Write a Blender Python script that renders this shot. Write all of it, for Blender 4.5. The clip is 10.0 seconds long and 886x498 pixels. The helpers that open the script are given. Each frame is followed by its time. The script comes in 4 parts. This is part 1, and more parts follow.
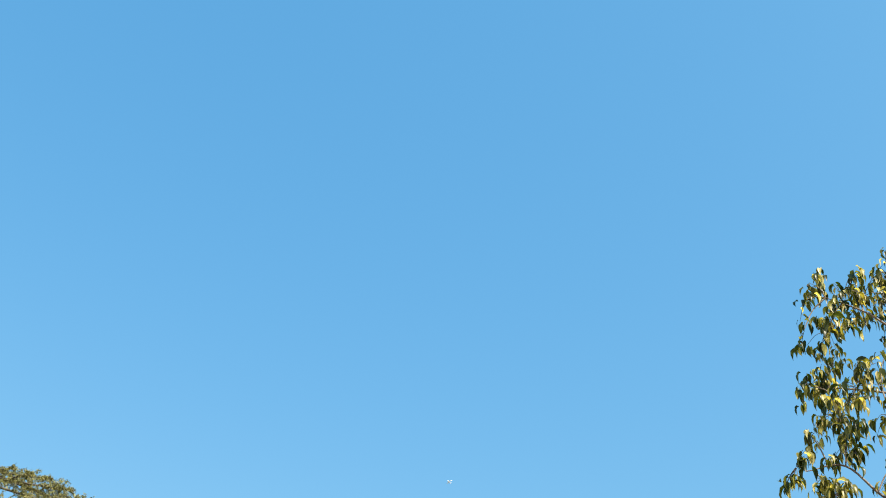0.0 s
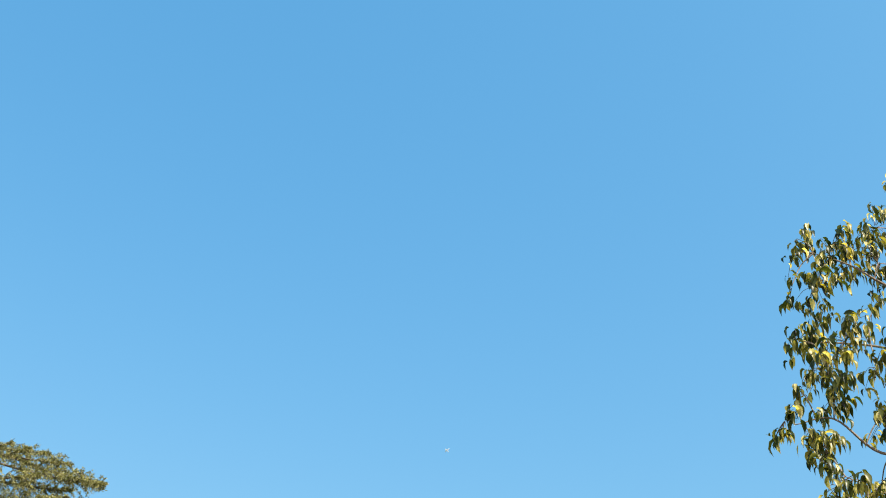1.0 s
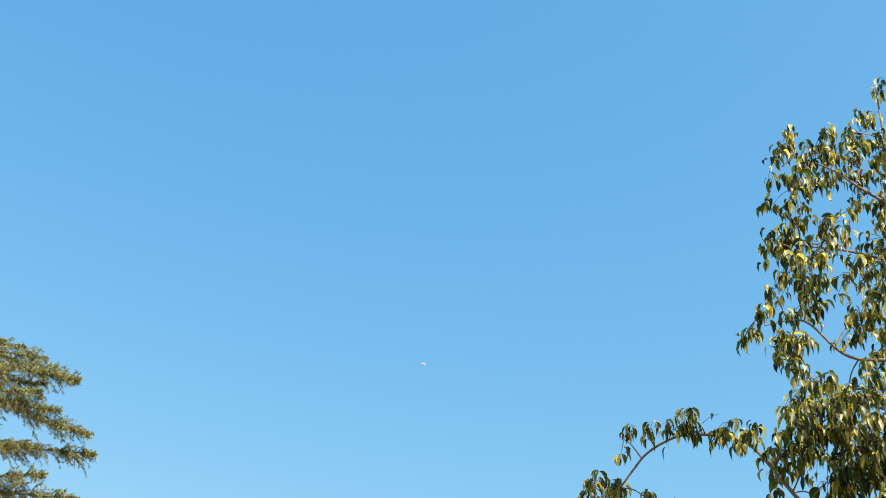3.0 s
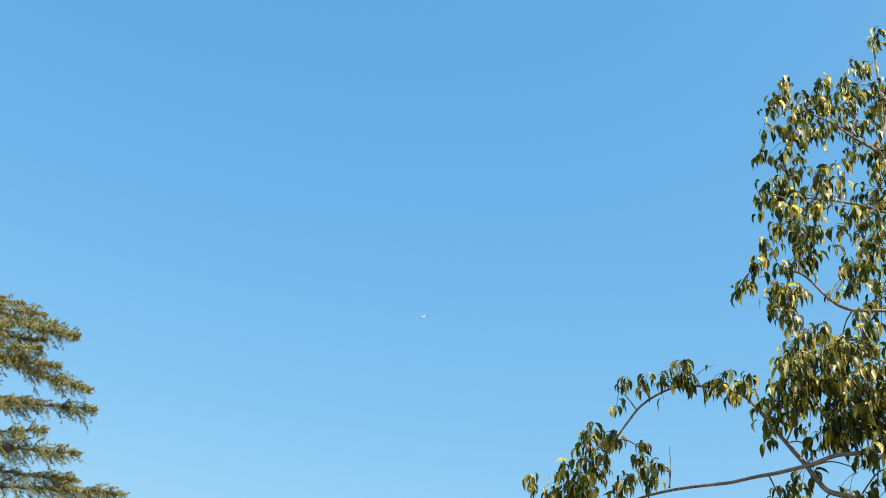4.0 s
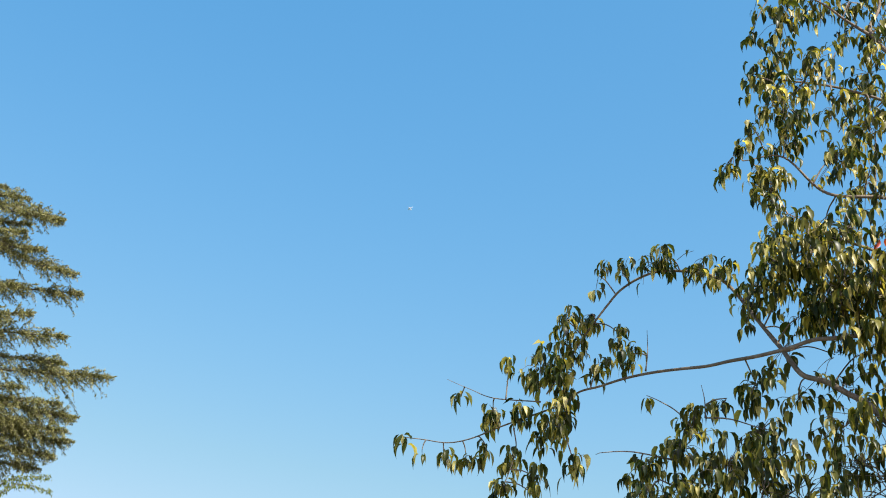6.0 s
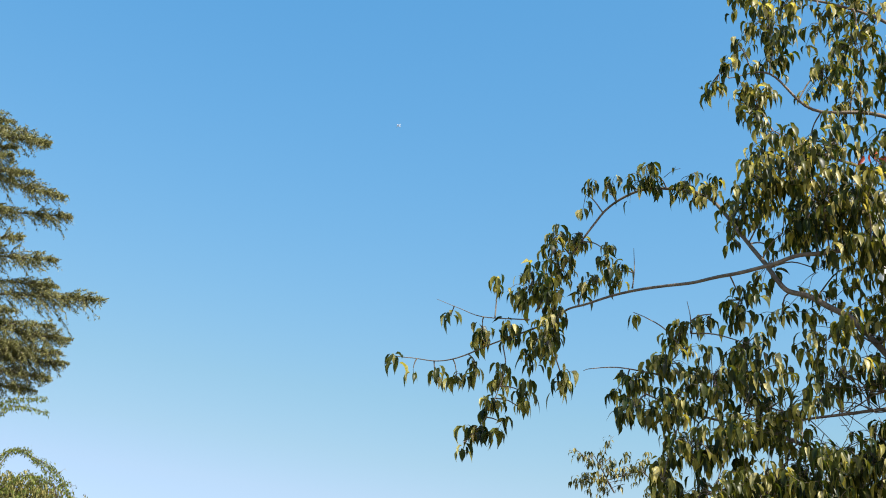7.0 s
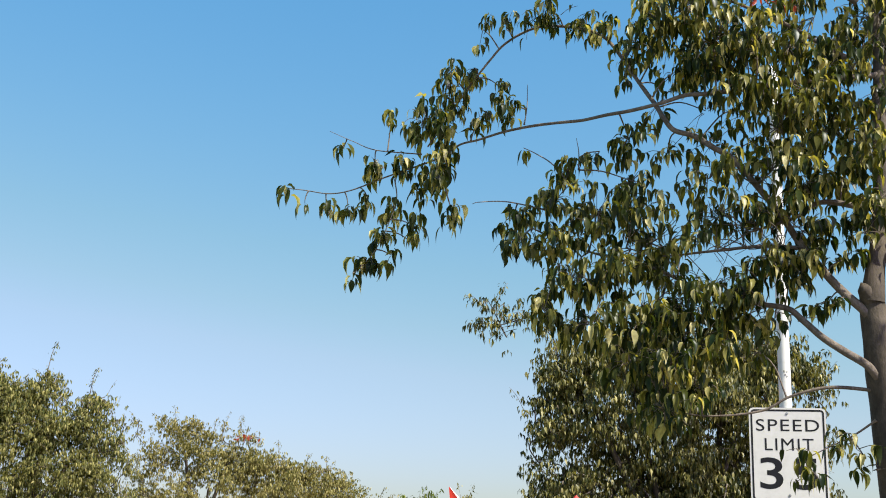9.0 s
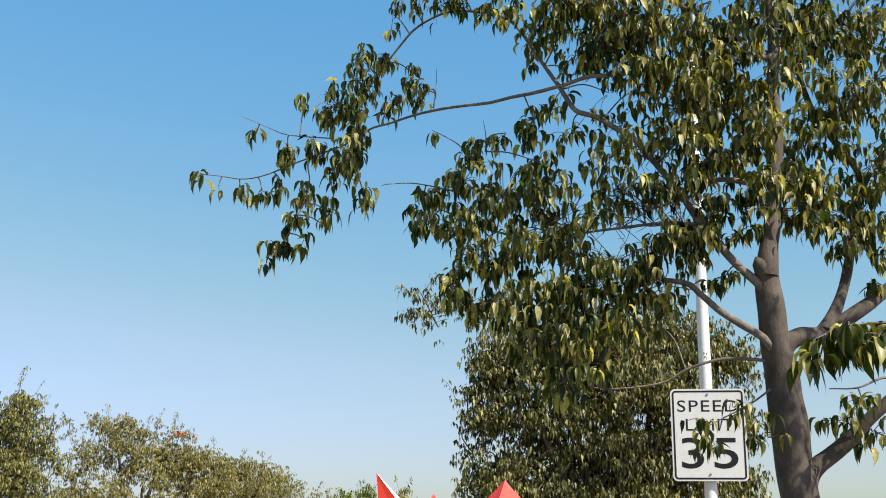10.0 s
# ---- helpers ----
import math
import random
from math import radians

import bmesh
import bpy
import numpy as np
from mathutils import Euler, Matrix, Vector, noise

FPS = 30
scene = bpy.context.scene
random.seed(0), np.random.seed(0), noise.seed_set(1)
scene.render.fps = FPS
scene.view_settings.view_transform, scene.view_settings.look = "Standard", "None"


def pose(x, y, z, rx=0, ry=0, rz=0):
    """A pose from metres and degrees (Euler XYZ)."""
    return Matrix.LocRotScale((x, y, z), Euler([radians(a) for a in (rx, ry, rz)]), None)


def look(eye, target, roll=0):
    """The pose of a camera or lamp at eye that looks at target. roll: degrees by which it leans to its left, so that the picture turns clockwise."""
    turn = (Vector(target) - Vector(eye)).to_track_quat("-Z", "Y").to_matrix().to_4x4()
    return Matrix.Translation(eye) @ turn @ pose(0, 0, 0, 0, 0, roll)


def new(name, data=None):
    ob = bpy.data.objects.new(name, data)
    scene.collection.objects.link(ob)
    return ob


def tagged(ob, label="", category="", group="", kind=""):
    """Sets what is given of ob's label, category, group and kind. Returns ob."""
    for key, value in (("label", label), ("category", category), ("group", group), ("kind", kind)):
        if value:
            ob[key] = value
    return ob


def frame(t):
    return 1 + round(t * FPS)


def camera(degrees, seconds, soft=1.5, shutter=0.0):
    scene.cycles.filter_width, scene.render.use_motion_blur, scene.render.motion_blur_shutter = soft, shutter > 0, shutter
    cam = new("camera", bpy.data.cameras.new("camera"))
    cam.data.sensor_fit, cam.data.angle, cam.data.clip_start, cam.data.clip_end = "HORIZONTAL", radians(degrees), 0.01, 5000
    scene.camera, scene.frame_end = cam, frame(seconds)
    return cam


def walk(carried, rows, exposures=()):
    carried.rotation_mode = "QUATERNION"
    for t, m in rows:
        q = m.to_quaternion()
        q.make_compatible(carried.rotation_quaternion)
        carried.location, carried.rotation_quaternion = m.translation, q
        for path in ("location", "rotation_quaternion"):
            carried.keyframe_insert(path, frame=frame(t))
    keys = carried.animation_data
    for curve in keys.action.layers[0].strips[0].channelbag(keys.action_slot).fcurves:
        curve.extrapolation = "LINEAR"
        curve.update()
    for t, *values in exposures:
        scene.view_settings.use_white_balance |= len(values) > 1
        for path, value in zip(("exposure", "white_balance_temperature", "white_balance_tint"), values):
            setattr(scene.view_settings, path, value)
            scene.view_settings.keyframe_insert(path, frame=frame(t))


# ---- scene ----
cam = camera(42.16, 10.0, soft=1.0)
PATH = [
    (0, pose(0.000, 0.002, 1.600, 130.18, -2.71, 0.00)),
    (0.5, pose(0.017, 0.015, 1.596, 129.51, -2.26, 0.22)),
    (1, pose(0.028, 0.024, 1.574, 128.65, -1.73, 0.42)),
    (1.5, pose(0.044, 0.065, 1.571, 127.55, -1.47, -0.63)),
    (2, pose(0.036, 0.073, 1.570, 126.00, -1.19, -1.52)),
    (2.2, pose(0.030, 0.100, 1.572, 125.16, -1.95, -2.19)),
    (3.3, pose(0.100, 0.216, 1.546, 124.27, -3.38, -1.68)),
    (3.5, pose(0.100, 0.216, 1.546, 123.82, -3.28, -1.63)),
    (4, pose(0.102, 0.204, 1.559, 122.20, -2.81, -1.55)),
    (4.5, pose(0.099, 0.175, 1.570, 120.36, -2.04, -1.44)),
    (5, pose(0.110, 0.193, 1.574, 118.83, -2.00, -1.75)),
    (5.2, pose(0.113, 0.239, 1.577, 118.79, -2.58, -2.31)),
    (6.3, pose(0.147, 0.292, 1.540, 115.85, -3.33, -2.58)),
    (6.5, pose(0.148, 0.288, 1.531, 115.21, -3.39, -2.67)),
    (7, pose(0.145, 0.255, 1.560, 112.72, -2.26, -2.61)),
    (7.5, pose(0.168, 0.280, 1.526, 110.30, -3.12, -3.69)),
    (8, pose(0.146, 0.236, 1.493, 108.67, -3.13, -4.62)),
    (8.5, pose(0.164, 0.251, 1.496, 107.19, -2.66, -5.94)),
    (9, pose(0.198, 0.272, 1.492, 105.46, -2.21, -7.69)),
    (9.5, pose(0.205, 0.283, 1.481, 104.69, -1.91, -8.43)),
    (10, pose(0.300, 0.210, 1.431, 105.22, -0.69, -10.51)),
]
walk(cam, PATH, [(0.0, 1.36, 6980, 5), (2.0, 1.36, 6960, 5), (4.5, 1.25, 6720, 7), (6.5, 1.10, 6400, 8), (8.0, 0.94, 6170, 8), (9.0, 0.90, 6120, 7), (10.0, 0.87, 6120, 7)])

# ---- world, sun, exposure ----
SUN_TO = Vector((0.46, -0.53, 0.71)).normalized()
world = bpy.data.worlds.new("sky")
scene.world = world
world.use_nodes = True
wn = world.node_tree
wn.nodes.clear()
sky = wn.nodes.new("ShaderNodeTexSky")
sky.sky_type, sky.sun_disc = "NISHITA", False
sky.sun_elevation = math.asin(SUN_TO.z)
sky.sun_rotation = math.atan2(SUN_TO.x, SUN_TO.y)
sky.altitude, sky.air_density, sky.dust_density, sky.ozone_density = 100, 1.0, 2.0, 3.0
background = wn.nodes.new("ShaderNodeBackground")
background.inputs["Strength"].default_value = 0.143
world_out = wn.nodes.new("ShaderNodeOutputWorld")
# clear air: little red where the sky is deep, more of it in the pale band low down
def sky_math(op, a, v1=None, v2=None):
    n = wn.nodes.new("ShaderNodeMath")
    n.operation = op
    for k, v in enumerate((a, v1, v2)):
        if isinstance(v, (int, float)):
            n.inputs[k].default_value = v
        elif v is not None:
            wn.links.new(v, n.inputs[k])
    return n.outputs[0]


split = wn.nodes.new("ShaderNodeSeparateColor")
join = wn.nodes.new("ShaderNodeCombineColor")
wn.links.new(sky.outputs[0], split.inputs[0])
sky_r, sky_g, sky_b = split.outputs
even = sky_math("POWER", sky_g, -0.30)
gain = sky_math("MINIMUM", sky_math("MULTIPLY_ADD", sky_g, 0.275, 0.165), 1.15)
wn.links.new(sky_math("MULTIPLY", sky_math("MULTIPLY", sky_r, gain), even), join.inputs[0])
wn.links.new(sky_math("MULTIPLY", sky_g, even), join.inputs[1])
blue = sky_math("MAXIMUM", sky_math("MULTIPLY_ADD", sky_g, -0.15, 1.245), 0.83)
blue = sky_math("MINIMUM", blue, 1.10)
blue = sky_math("MULTIPLY_ADD", sky_math("MAXIMUM", sky_math("SUBTRACT", sky_g, 3.2), 0.0), 0.15, blue)
wn.links.new(sky_math("MULTIPLY", sky_math("MULTIPLY", sky_b, blue), even), join.inputs[2])
wn.links.new(join.outputs[0], background.inputs["Color"])
wn.links.new(background.outputs[0], world_out.inputs["Surface"])
sun_data = bpy.data.lights.new("sun", "SUN")
sun_data.energy, sun_data.angle, sun_data.color = 4.4, radians(0.53), (1.0, 0.925, 0.74)
sun = new("sun", sun_data)
sun.matrix_world = look((0, 0, 40), Vector((0, 0, 40)) - SUN_TO)


# ---- materials ----
def node_material(name):
    m = bpy.data.materials.new(name)
    m.use_nodes = True
    nt = m.node_tree
    bsdf = nt.nodes["Principled BSDF"]
    return m, nt, bsdf, nt.nodes["Material Output"]


def ramp(nt, source, stops):
    r = nt.nodes.new("ShaderNodeValToRGB")
    while len(r.color_ramp.elements) < len(stops):
        r.color_ramp.elements.new(0.5)
    for e, (p, c) in zip(r.color_ramp.elements, stops):
        e.position, e.color = p, (*c, 1)
    nt.links.new(source, r.inputs[0])
    return r.outputs[0]


def noise_tex(nt, scale, detail=4.0, rough=0.6, stretch=None):
    co = nt.nodes.new("ShaderNodeTexCoord")
    n = nt.nodes.new("ShaderNodeTexNoise")
    n.inputs["Scale"].default_value, n.inputs["Detail"].default_value, n.inputs["Roughness"].default_value = scale, detail, rough
    src = co.outputs["Object"]
    if stretch:
        mp = nt.nodes.new("ShaderNodeMapping")
        mp.inputs["Scale"].default_value = stretch
        nt.links.new(src, mp.inputs[0])
        src = mp.outputs[0]
    nt.links.new(src, n.inputs["Vector"])
    return n.outputs["Fac"]


def blend(nt, fac, a, b, mode="MIX"):
    m = nt.nodes.new("ShaderNodeMix")
    m.data_type, m.blend_type = "RGBA", mode
    for sock, v in ((m.inputs[0], fac), (m.inputs[6], a), (m.inputs[7], b)):
        if isinstance(v, (float, int)):
            sock.default_value = v
        elif isinstance(v, tuple):
            sock.default_value = (*v, 1)
        else:
            nt.links.new(v, sock)
    return m.outputs[2]


def bump(nt, bsdf, height, strength, distance):
    b = nt.nodes.new("ShaderNodeBump")
    b.inputs["Strength"].default_value, b.inputs["Distance"].default_value = strength, distance
    nt.links.new(height, b.inputs["Height"])
    nt.links.new(b.outputs[0], bsdf.inputs["Normal"])


def leaf_material(name, stops, patch, through_light=0.35, single=False, patch_scale=2.2, rough=0.42, shine=0.3):
    """Leaves: a colour per leaf, drifting from bough to bough, with light passing through the blade."""
    m, nt, bsdf, out = node_material(name)
    if single:
        info = nt.nodes.new("ShaderNodeObjectInfo")
        rnd = info.outputs["Random"]
    else:
        info = nt.nodes.new("ShaderNodeNewGeometry")
        rnd = info.outputs["Random Per Island"]
    col = ramp(nt, rnd, stops)
    drift = ramp(nt, noise_tex(nt, patch_scale, 3), [(0.42, (0, 0, 0)), (0.62, (1, 1, 1))])
    sc = nt.nodes.new("ShaderNodeMath")
    sc.operation = "MULTIPLY"
    sc.inputs[1].default_value = 0.22
    nt.links.new(drift, sc.inputs[0])
    col = blend(nt, sc.outputs[0], col, patch)
    spots = ramp(nt, noise_tex(nt, 90, 3), [(0.35, (0.82, 0.8, 0.75)), (0.65, (1.1, 1.1, 1.05))])
    col = blend(nt, 1.0, col, spots, "MULTIPLY")
    nt.links.new(col, bsdf.inputs["Base Color"])
    bsdf.inputs["Roughness"].default_value, bsdf.inputs["Specular IOR Level"].default_value = rough, shine
    tr = nt.nodes.new("ShaderNodeBsdfTranslucent")
    warm = blend(nt, 1.0, col, (1.55, 1.45, 0.50), "MULTIPLY")
    nt.links.new(warm, tr.inputs["Color"])
    mix = nt.nodes.new("ShaderNodeMixShader")
    mix.inputs[0].default_value = through_light
    nt.links.new(bsdf.outputs[0], mix.inputs[1])
    nt.links.new(tr.outputs[0], mix.inputs[2])
    nt.links.new(mix.outputs[0], out.inputs["Surface"])
    return m


def bark_material(name, dark, light, scale):
    m, nt, bsdf, _ = node_material(name)
    big = ramp(nt, noise_tex(nt, scale, 6, 0.65), [(0.3, dark), (0.7, light)])
    fine = noise_tex(nt, scale * 9, 5, 0.7, (1, 1, 0.35))
    col = blend(nt, 0.45, big, ramp(nt, fine, [(0.35, (0.3, 0.28, 0.25)), (0.7, (1, 1, 1))]), "MULTIPLY")
    nt.links.new(col, bsdf.inputs["Base Color"])
    bsdf.inputs["Roughness"].default_value = 0.85
    bump(nt, bsdf, fine, 0.6, 0.006)
    return m


def painted_material(name, base, worn, scale, rough, metal=0.0, relief=0.1, amount=(0.55, 0.8)):
    m, nt, bsdf, _ = node_material(name)
    fac = ramp(nt, noise_tex(nt, scale, 8, 0.7), [(amount[0], (0, 0, 0)), (amount[1], (1, 1, 1))])
    nt.links.new(blend(nt, fac, base, worn), bsdf.inputs["Base Color"])
    bsdf.inputs["Roughness"].default_value, bsdf.inputs["Metallic"].default_value = rough, metal
    bump(nt, bsdf, noise_tex(nt, scale * 6, 3), relief, 0.002)
    return m


GREENS = [(0.0, (0.011, 0.026, 0.008)), (0.42, (0.036, 0.056, 0.012)), (0.66, (0.132, 0.134, 0.027)), (0.85, (0.38, 0.345, 0.105)), (1.0, (0.70, 0.63, 0.33))]
M_LEAF = leaf_material("leaf_blade", GREENS, (0.17, 0.16, 0.038), 0.46, single=True, rough=0.36, shine=0.27)
M_FOLIAGE = leaf_material("leaf_mass", GREENS, (0.17, 0.16, 0.038), 0.46, rough=0.36, shine=0.27)
M_RED_LEAF = leaf_material("red_leaf", [(0.0, (0.35, 0.05, 0.03)), (1.0, (0.5, 0.10, 0.05))], (0.4, 0.08, 0.04), 0.4)
M_MID = leaf_material("mid_foliage", [(0.0, (0.014, 0.027, 0.009)), (0.45, (0.062, 0.068, 0.017)), (0.8, (0.22, 0.20, 0.058)), (1.0, (0.46, 0.41, 0.17))], (0.16, 0.14, 0.035), 0.3, patch_scale=0.9)
M_OLIVE = leaf_material("olive_foliage", [(0.0, (0.060, 0.068, 0.020)), (0.4, (0.175, 0.162, 0.048)), (0.8, (0.34, 0.295, 0.105)), (1.0, (0.50, 0.44, 0.20))], (0.26, 0.20, 0.065), 0.3, patch_scale=0.6, rough=0.55, shine=0.15)
M_OLIVE_GREEN = leaf_material("olive_green_foliage", [(0.0, (0.036, 0.052, 0.016)), (0.4, (0.120, 0.128, 0.037)), (0.8, (0.27, 0.25, 0.082)), (1.0, (0.46, 0.41, 0.17))], (0.20, 0.18, 0.052), 0.3, patch_scale=0.6, rough=0.55, shine=0.15)
M_BRIGHT = leaf_material("bright_foliage", [(0.0, (0.075, 0.105, 0.020)), (0.6, (0.16, 0.20, 0.04)), (1.0, (0.28, 0.30, 0.07))], (0.13, 0.15, 0.03), 0.4, patch_scale=0.7)
M_NEEDLE = leaf_material("cedar_needles", [(0.0, (0.065, 0.08, 0.03)), (0.5, (0.165, 0.175, 0.058)), (1.0, (0.36, 0.34, 0.13))], (0.23, 0.22, 0.08), 0.2, patch_scale=0.8, rough=0.6)
M_BARK = bark_material("grey_bark", (0.030, 0.022, 0.014), (0.14, 0.108, 0.074), 9)
M_TWIG = bark_material("twig_bark", (0.10, 0.075, 0.055), (0.31, 0.25, 0.19), 25)
M_CEDAR_BARK = bark_material("cedar_bark", (0.06, 0.045, 0.035), (0.14, 0.11, 0.085), 6)
M_POLE = painted_material("white_pole_paint", (0.66, 0.64, 0.57), (0.46, 0.43, 0.36), 7, 0.45)
M_SIGN = painted_material("white_sign_sheeting", (0.57, 0.55, 0.49), (0.44, 0.42, 0.37), 9, 0.4, amount=(0.5, 0.9))
M_BLACK = painted_material("black_sign_film", (0.014, 0.014, 0.015), (0.05, 0.05, 0.05), 30, 0.45)
M_BLACK.node_tree.nodes["Principled BSDF"].inputs["Specular IOR Level"].default_value = 0.15
M_STEEL = painted_material("galvanised_steel", (0.45, 0.45, 0.45), (0.25, 0.24, 0.22), 40, 0.4, 0.9)
M_RED = painted_material("red_fabric", (0.74, 0.045, 0.02), (0.62, 0.035, 0.02), 5, 0.6, relief=0.3)
# the red cloth with its whitish sun highlight put into the colour
M_RED_SUNLIT = painted_material("sunlit_red_fabric", (0.78, 0.66, 0.64), (0.70, 0.50, 0.48), 5, 0.45, relief=0.3)
M_AIRCRAFT = painted_material("aircraft_paint", (0.85, 0.86, 0.87), (0.7, 0.72, 0.74), 2, 0.3)
m_ground, nt_, bs_, _ = node_material("dry_ground")
nt_.links.new(blend(nt_, noise_tex(nt_, 0.6, 8, 0.7), (0.10, 0.095, 0.055), (0.20, 0.17, 0.11)), bs_.inputs["Base Color"])
bs_.inputs["Roughness"].default_value = 0.95
bump(nt_, bs_, noise_tex(nt_, 14, 6), 0.6, 0.03)
M_GROUND = m_ground


# ---- builders ----
class Shape:
    """Vertices and faces gathered for one mesh."""

    def __init__(self):
        self.v, self.f, self.count = [], [], 0

    def add(self, verts, faces):
        self.v.append(np.asarray(verts, dtype=float).reshape(-1, 3))
        n = self.count
        self.f.extend([tuple(i + n for i in face) for face in faces])
        self.count += len(self.v[-1])

    def many(self, template, faces, frames, origins):
        """One template set down once for every frame (n x 3 x 3, columns scaled axes) and origin."""
        verts = np.einsum("nij,kj->nki", frames, template) + origins[:, None, :]
        n, k = verts.shape[:2]
        base = self.count
        self.v.append(verts.reshape(-1, 3))
        for i in range(n):
            o = base + i * k
            self.f.extend([tuple(o + j for j in face) for face in faces])
        self.count += n * k

    def mesh(self, name):
        me = bpy.data.meshes.new(name)
        me.from_pydata(np.concatenate(self.v).tolist() if self.v else [], [], self.f)
        me.polygons.foreach_set("use_smooth", [True] * len(me.polygons))
        me.update()
        return me


def part(name, shape, material, parent=None, label="", sharp=False):
    if isinstance(shape, Shape):
        me = shape.mesh(name)
        if sharp:
            me.polygons.foreach_set("use_smooth", [False] * len(me.polygons))
    elif isinstance(shape, bmesh.types.BMesh):
        me = bpy.data.meshes.new(name)
        shape.to_mesh(me)
        shape.free()
    else:
        me = shape
    if material and not me.materials:
        me.materials.append(material)
    ob = new(name, me)
    if parent:
        ob.parent = parent
    return tagged(ob, label)


def thing(name, label, category, group="", at=(0, 0, 0)):
    e = new(name)
    e.location = at
    e.empty_display_size = 0.2
    tagged(e, label, category, group)
    return e


def hang(ob, parent):
    """Sets the parent and keeps the place that the mesh was modelled at in the world."""
    ob.parent = parent
    ob.matrix_parent_inverse = Matrix.Translation(parent.location).inverted()
    return ob


def spline(points, per=6):
    p = np.asarray(points, dtype=float)
    q = np.vstack([2 * p[0] - p[1], p, 2 * p[-1] - p[-2]])
    out = []
    for i in range(1, len(q) - 2):
        for k in range(per):
            t = k / per
            a, b, c, d = q[i - 1], q[i], q[i + 1], q[i + 2]
            out.append(0.5 * (2 * b + (c - a) * t + (2 * a - 5 * b + 4 * c - d) * t * t + (3 * b - a - 3 * c + d) * t ** 3))
    out.append(p[-1])
    return np.array(out)


def tube(shape, points, r0, r1, sides=8, flare=0.0, rough=0.0, seed=0, taper=1.0):
    """A tapering round stem along points; flare widens its foot, rough makes it knotty."""
    p = np.asarray(points, dtype=float)
    n = len(p)
    tang = np.gradient(p, axis=0)
    tang /= np.linalg.norm(tang, axis=1)[:, None] + 1e-12
    ref = np.array([0.31, -0.9, 0.29])
    side = np.cross(tang, ref)
    side /= np.linalg.norm(side, axis=1)[:, None] + 1e-12
    up = np.cross(side, tang)
    s = np.linspace(0, 1, n)
    rad = r0 + (r1 - r0) * s ** taper
    if flare:
        d = np.concatenate([[0], np.cumsum(np.linalg.norm(np.diff(p, axis=0), axis=1))])
        rad = rad * (1 + flare * np.exp(-d / (2.2 * r0)))
    ang = np.linspace(0, 2 * math.pi, sides, endpoint=False)
    ring = np.cos(ang)[None, :, None] * side[:, None, :] + np.sin(ang)[None, :, None] * up[:, None, :]
    wob = np.ones((n, sides))
    if rough:
        for i in range(n):
            for j in range(sides):
                wob[i, j] += rough * noise.noise(Vector(p[i] * 7 + ring[i, j] * 0.8 + seed))
    verts = p[:, None, :] + ring * (rad[:, None] * wob)[:, :, None]
    verts = np.vstack([verts.reshape(-1, 3), p[-1] + tang[-1] * r1])
    faces = []
    for i in range(n - 1):
        for j in range(sides):
            k = (j + 1) % sides
            faces.append((i * sides + j, i * sides + k, (i + 1) * sides + k, (i + 1) * sides + j))
    for j in range(sides):
        faces.append(((n - 1) * sides + j, (n - 1) * sides + (j + 1) % sides, n * sides))
    shape.add(verts, faces)


def leaf_template(rows=((0.05, 0.050), (0.18, 0.125), (0.38, 0.158), (0.60, 0.116), (0.82, 0.038)), fold=0.5, arch=60, lean=0.03):
    """A lance-shaped blade with a drawn-out tip, folded along its midrib, that leaves its stalk
    at an angle and arches over to hang along y; length about 1."""
    v, f = [(0, 0, 0)], [(0, 2, 1), (0, 3, 2)]
    y = z = last = 0.0
    for s, w in rows + ((1.0, 0.0),):
        a = radians(arch) * max(0.0, 1 - (s + last) / 0.75)
        y, z, last = y + math.cos(a) * (s - last), z + math.sin(a) * (s - last), s
        x = lean * math.sin(math.pi * s) * 2
        ny, nz = -math.sin(a) * fold * w, math.cos(a) * fold * w
        if w:
            v += [(x - w, y + ny, z + nz), (x, y, z), (x + w, y + ny * 0.8, z + nz * 0.8)]
        else:
            v.append((x, y, z - 0.04))
    for i in range(len(rows) - 1):
        a = 1 + 3 * i
        f += [(a, a + 1, a + 4, a + 3), (a + 1, a + 2, a + 5, a + 4)]
    a, e = 1 + 3 * (len(rows) - 1), len(v) - 1
    f += [(a, a + 1, e), (a + 1, a + 2, e)]
    return np.array(v), f


LEAF = leaf_template()
LEAVES = [LEAF, leaf_template(fold=0.8, arch=85, lean=0.05), leaf_template(fold=0.25, arch=35, lean=-0.05), leaf_template(fold=1.1, arch=75, lean=-0.04)]
SMALL_LEAF = leaf_template(rows=((0.38, 0.17),), fold=0.45, arch=50)


def leaf_frames(rng, n, length, droop=0.25, jitter=0.36):
    """Axes for n hanging leaves."""
    d = np.stack([rng.normal(0, droop, n), rng.normal(0, droop, n), -np.abs(rng.normal(1.0, 0.25, n))], -1)
    d /= np.linalg.norm(d, axis=1)[:, None]
    a = rng.normal(0, 1, (n, 3))
    z = a - (a * d).sum(1)[:, None] * d
    z /= np.linalg.norm(z, axis=1)[:, None]
    x = np.cross(d, z)
    size = length * rng.uniform(1 - jitter, 1 + jitter, n)
    return np.stack([x, d, z], -1) * size[:, None, None]


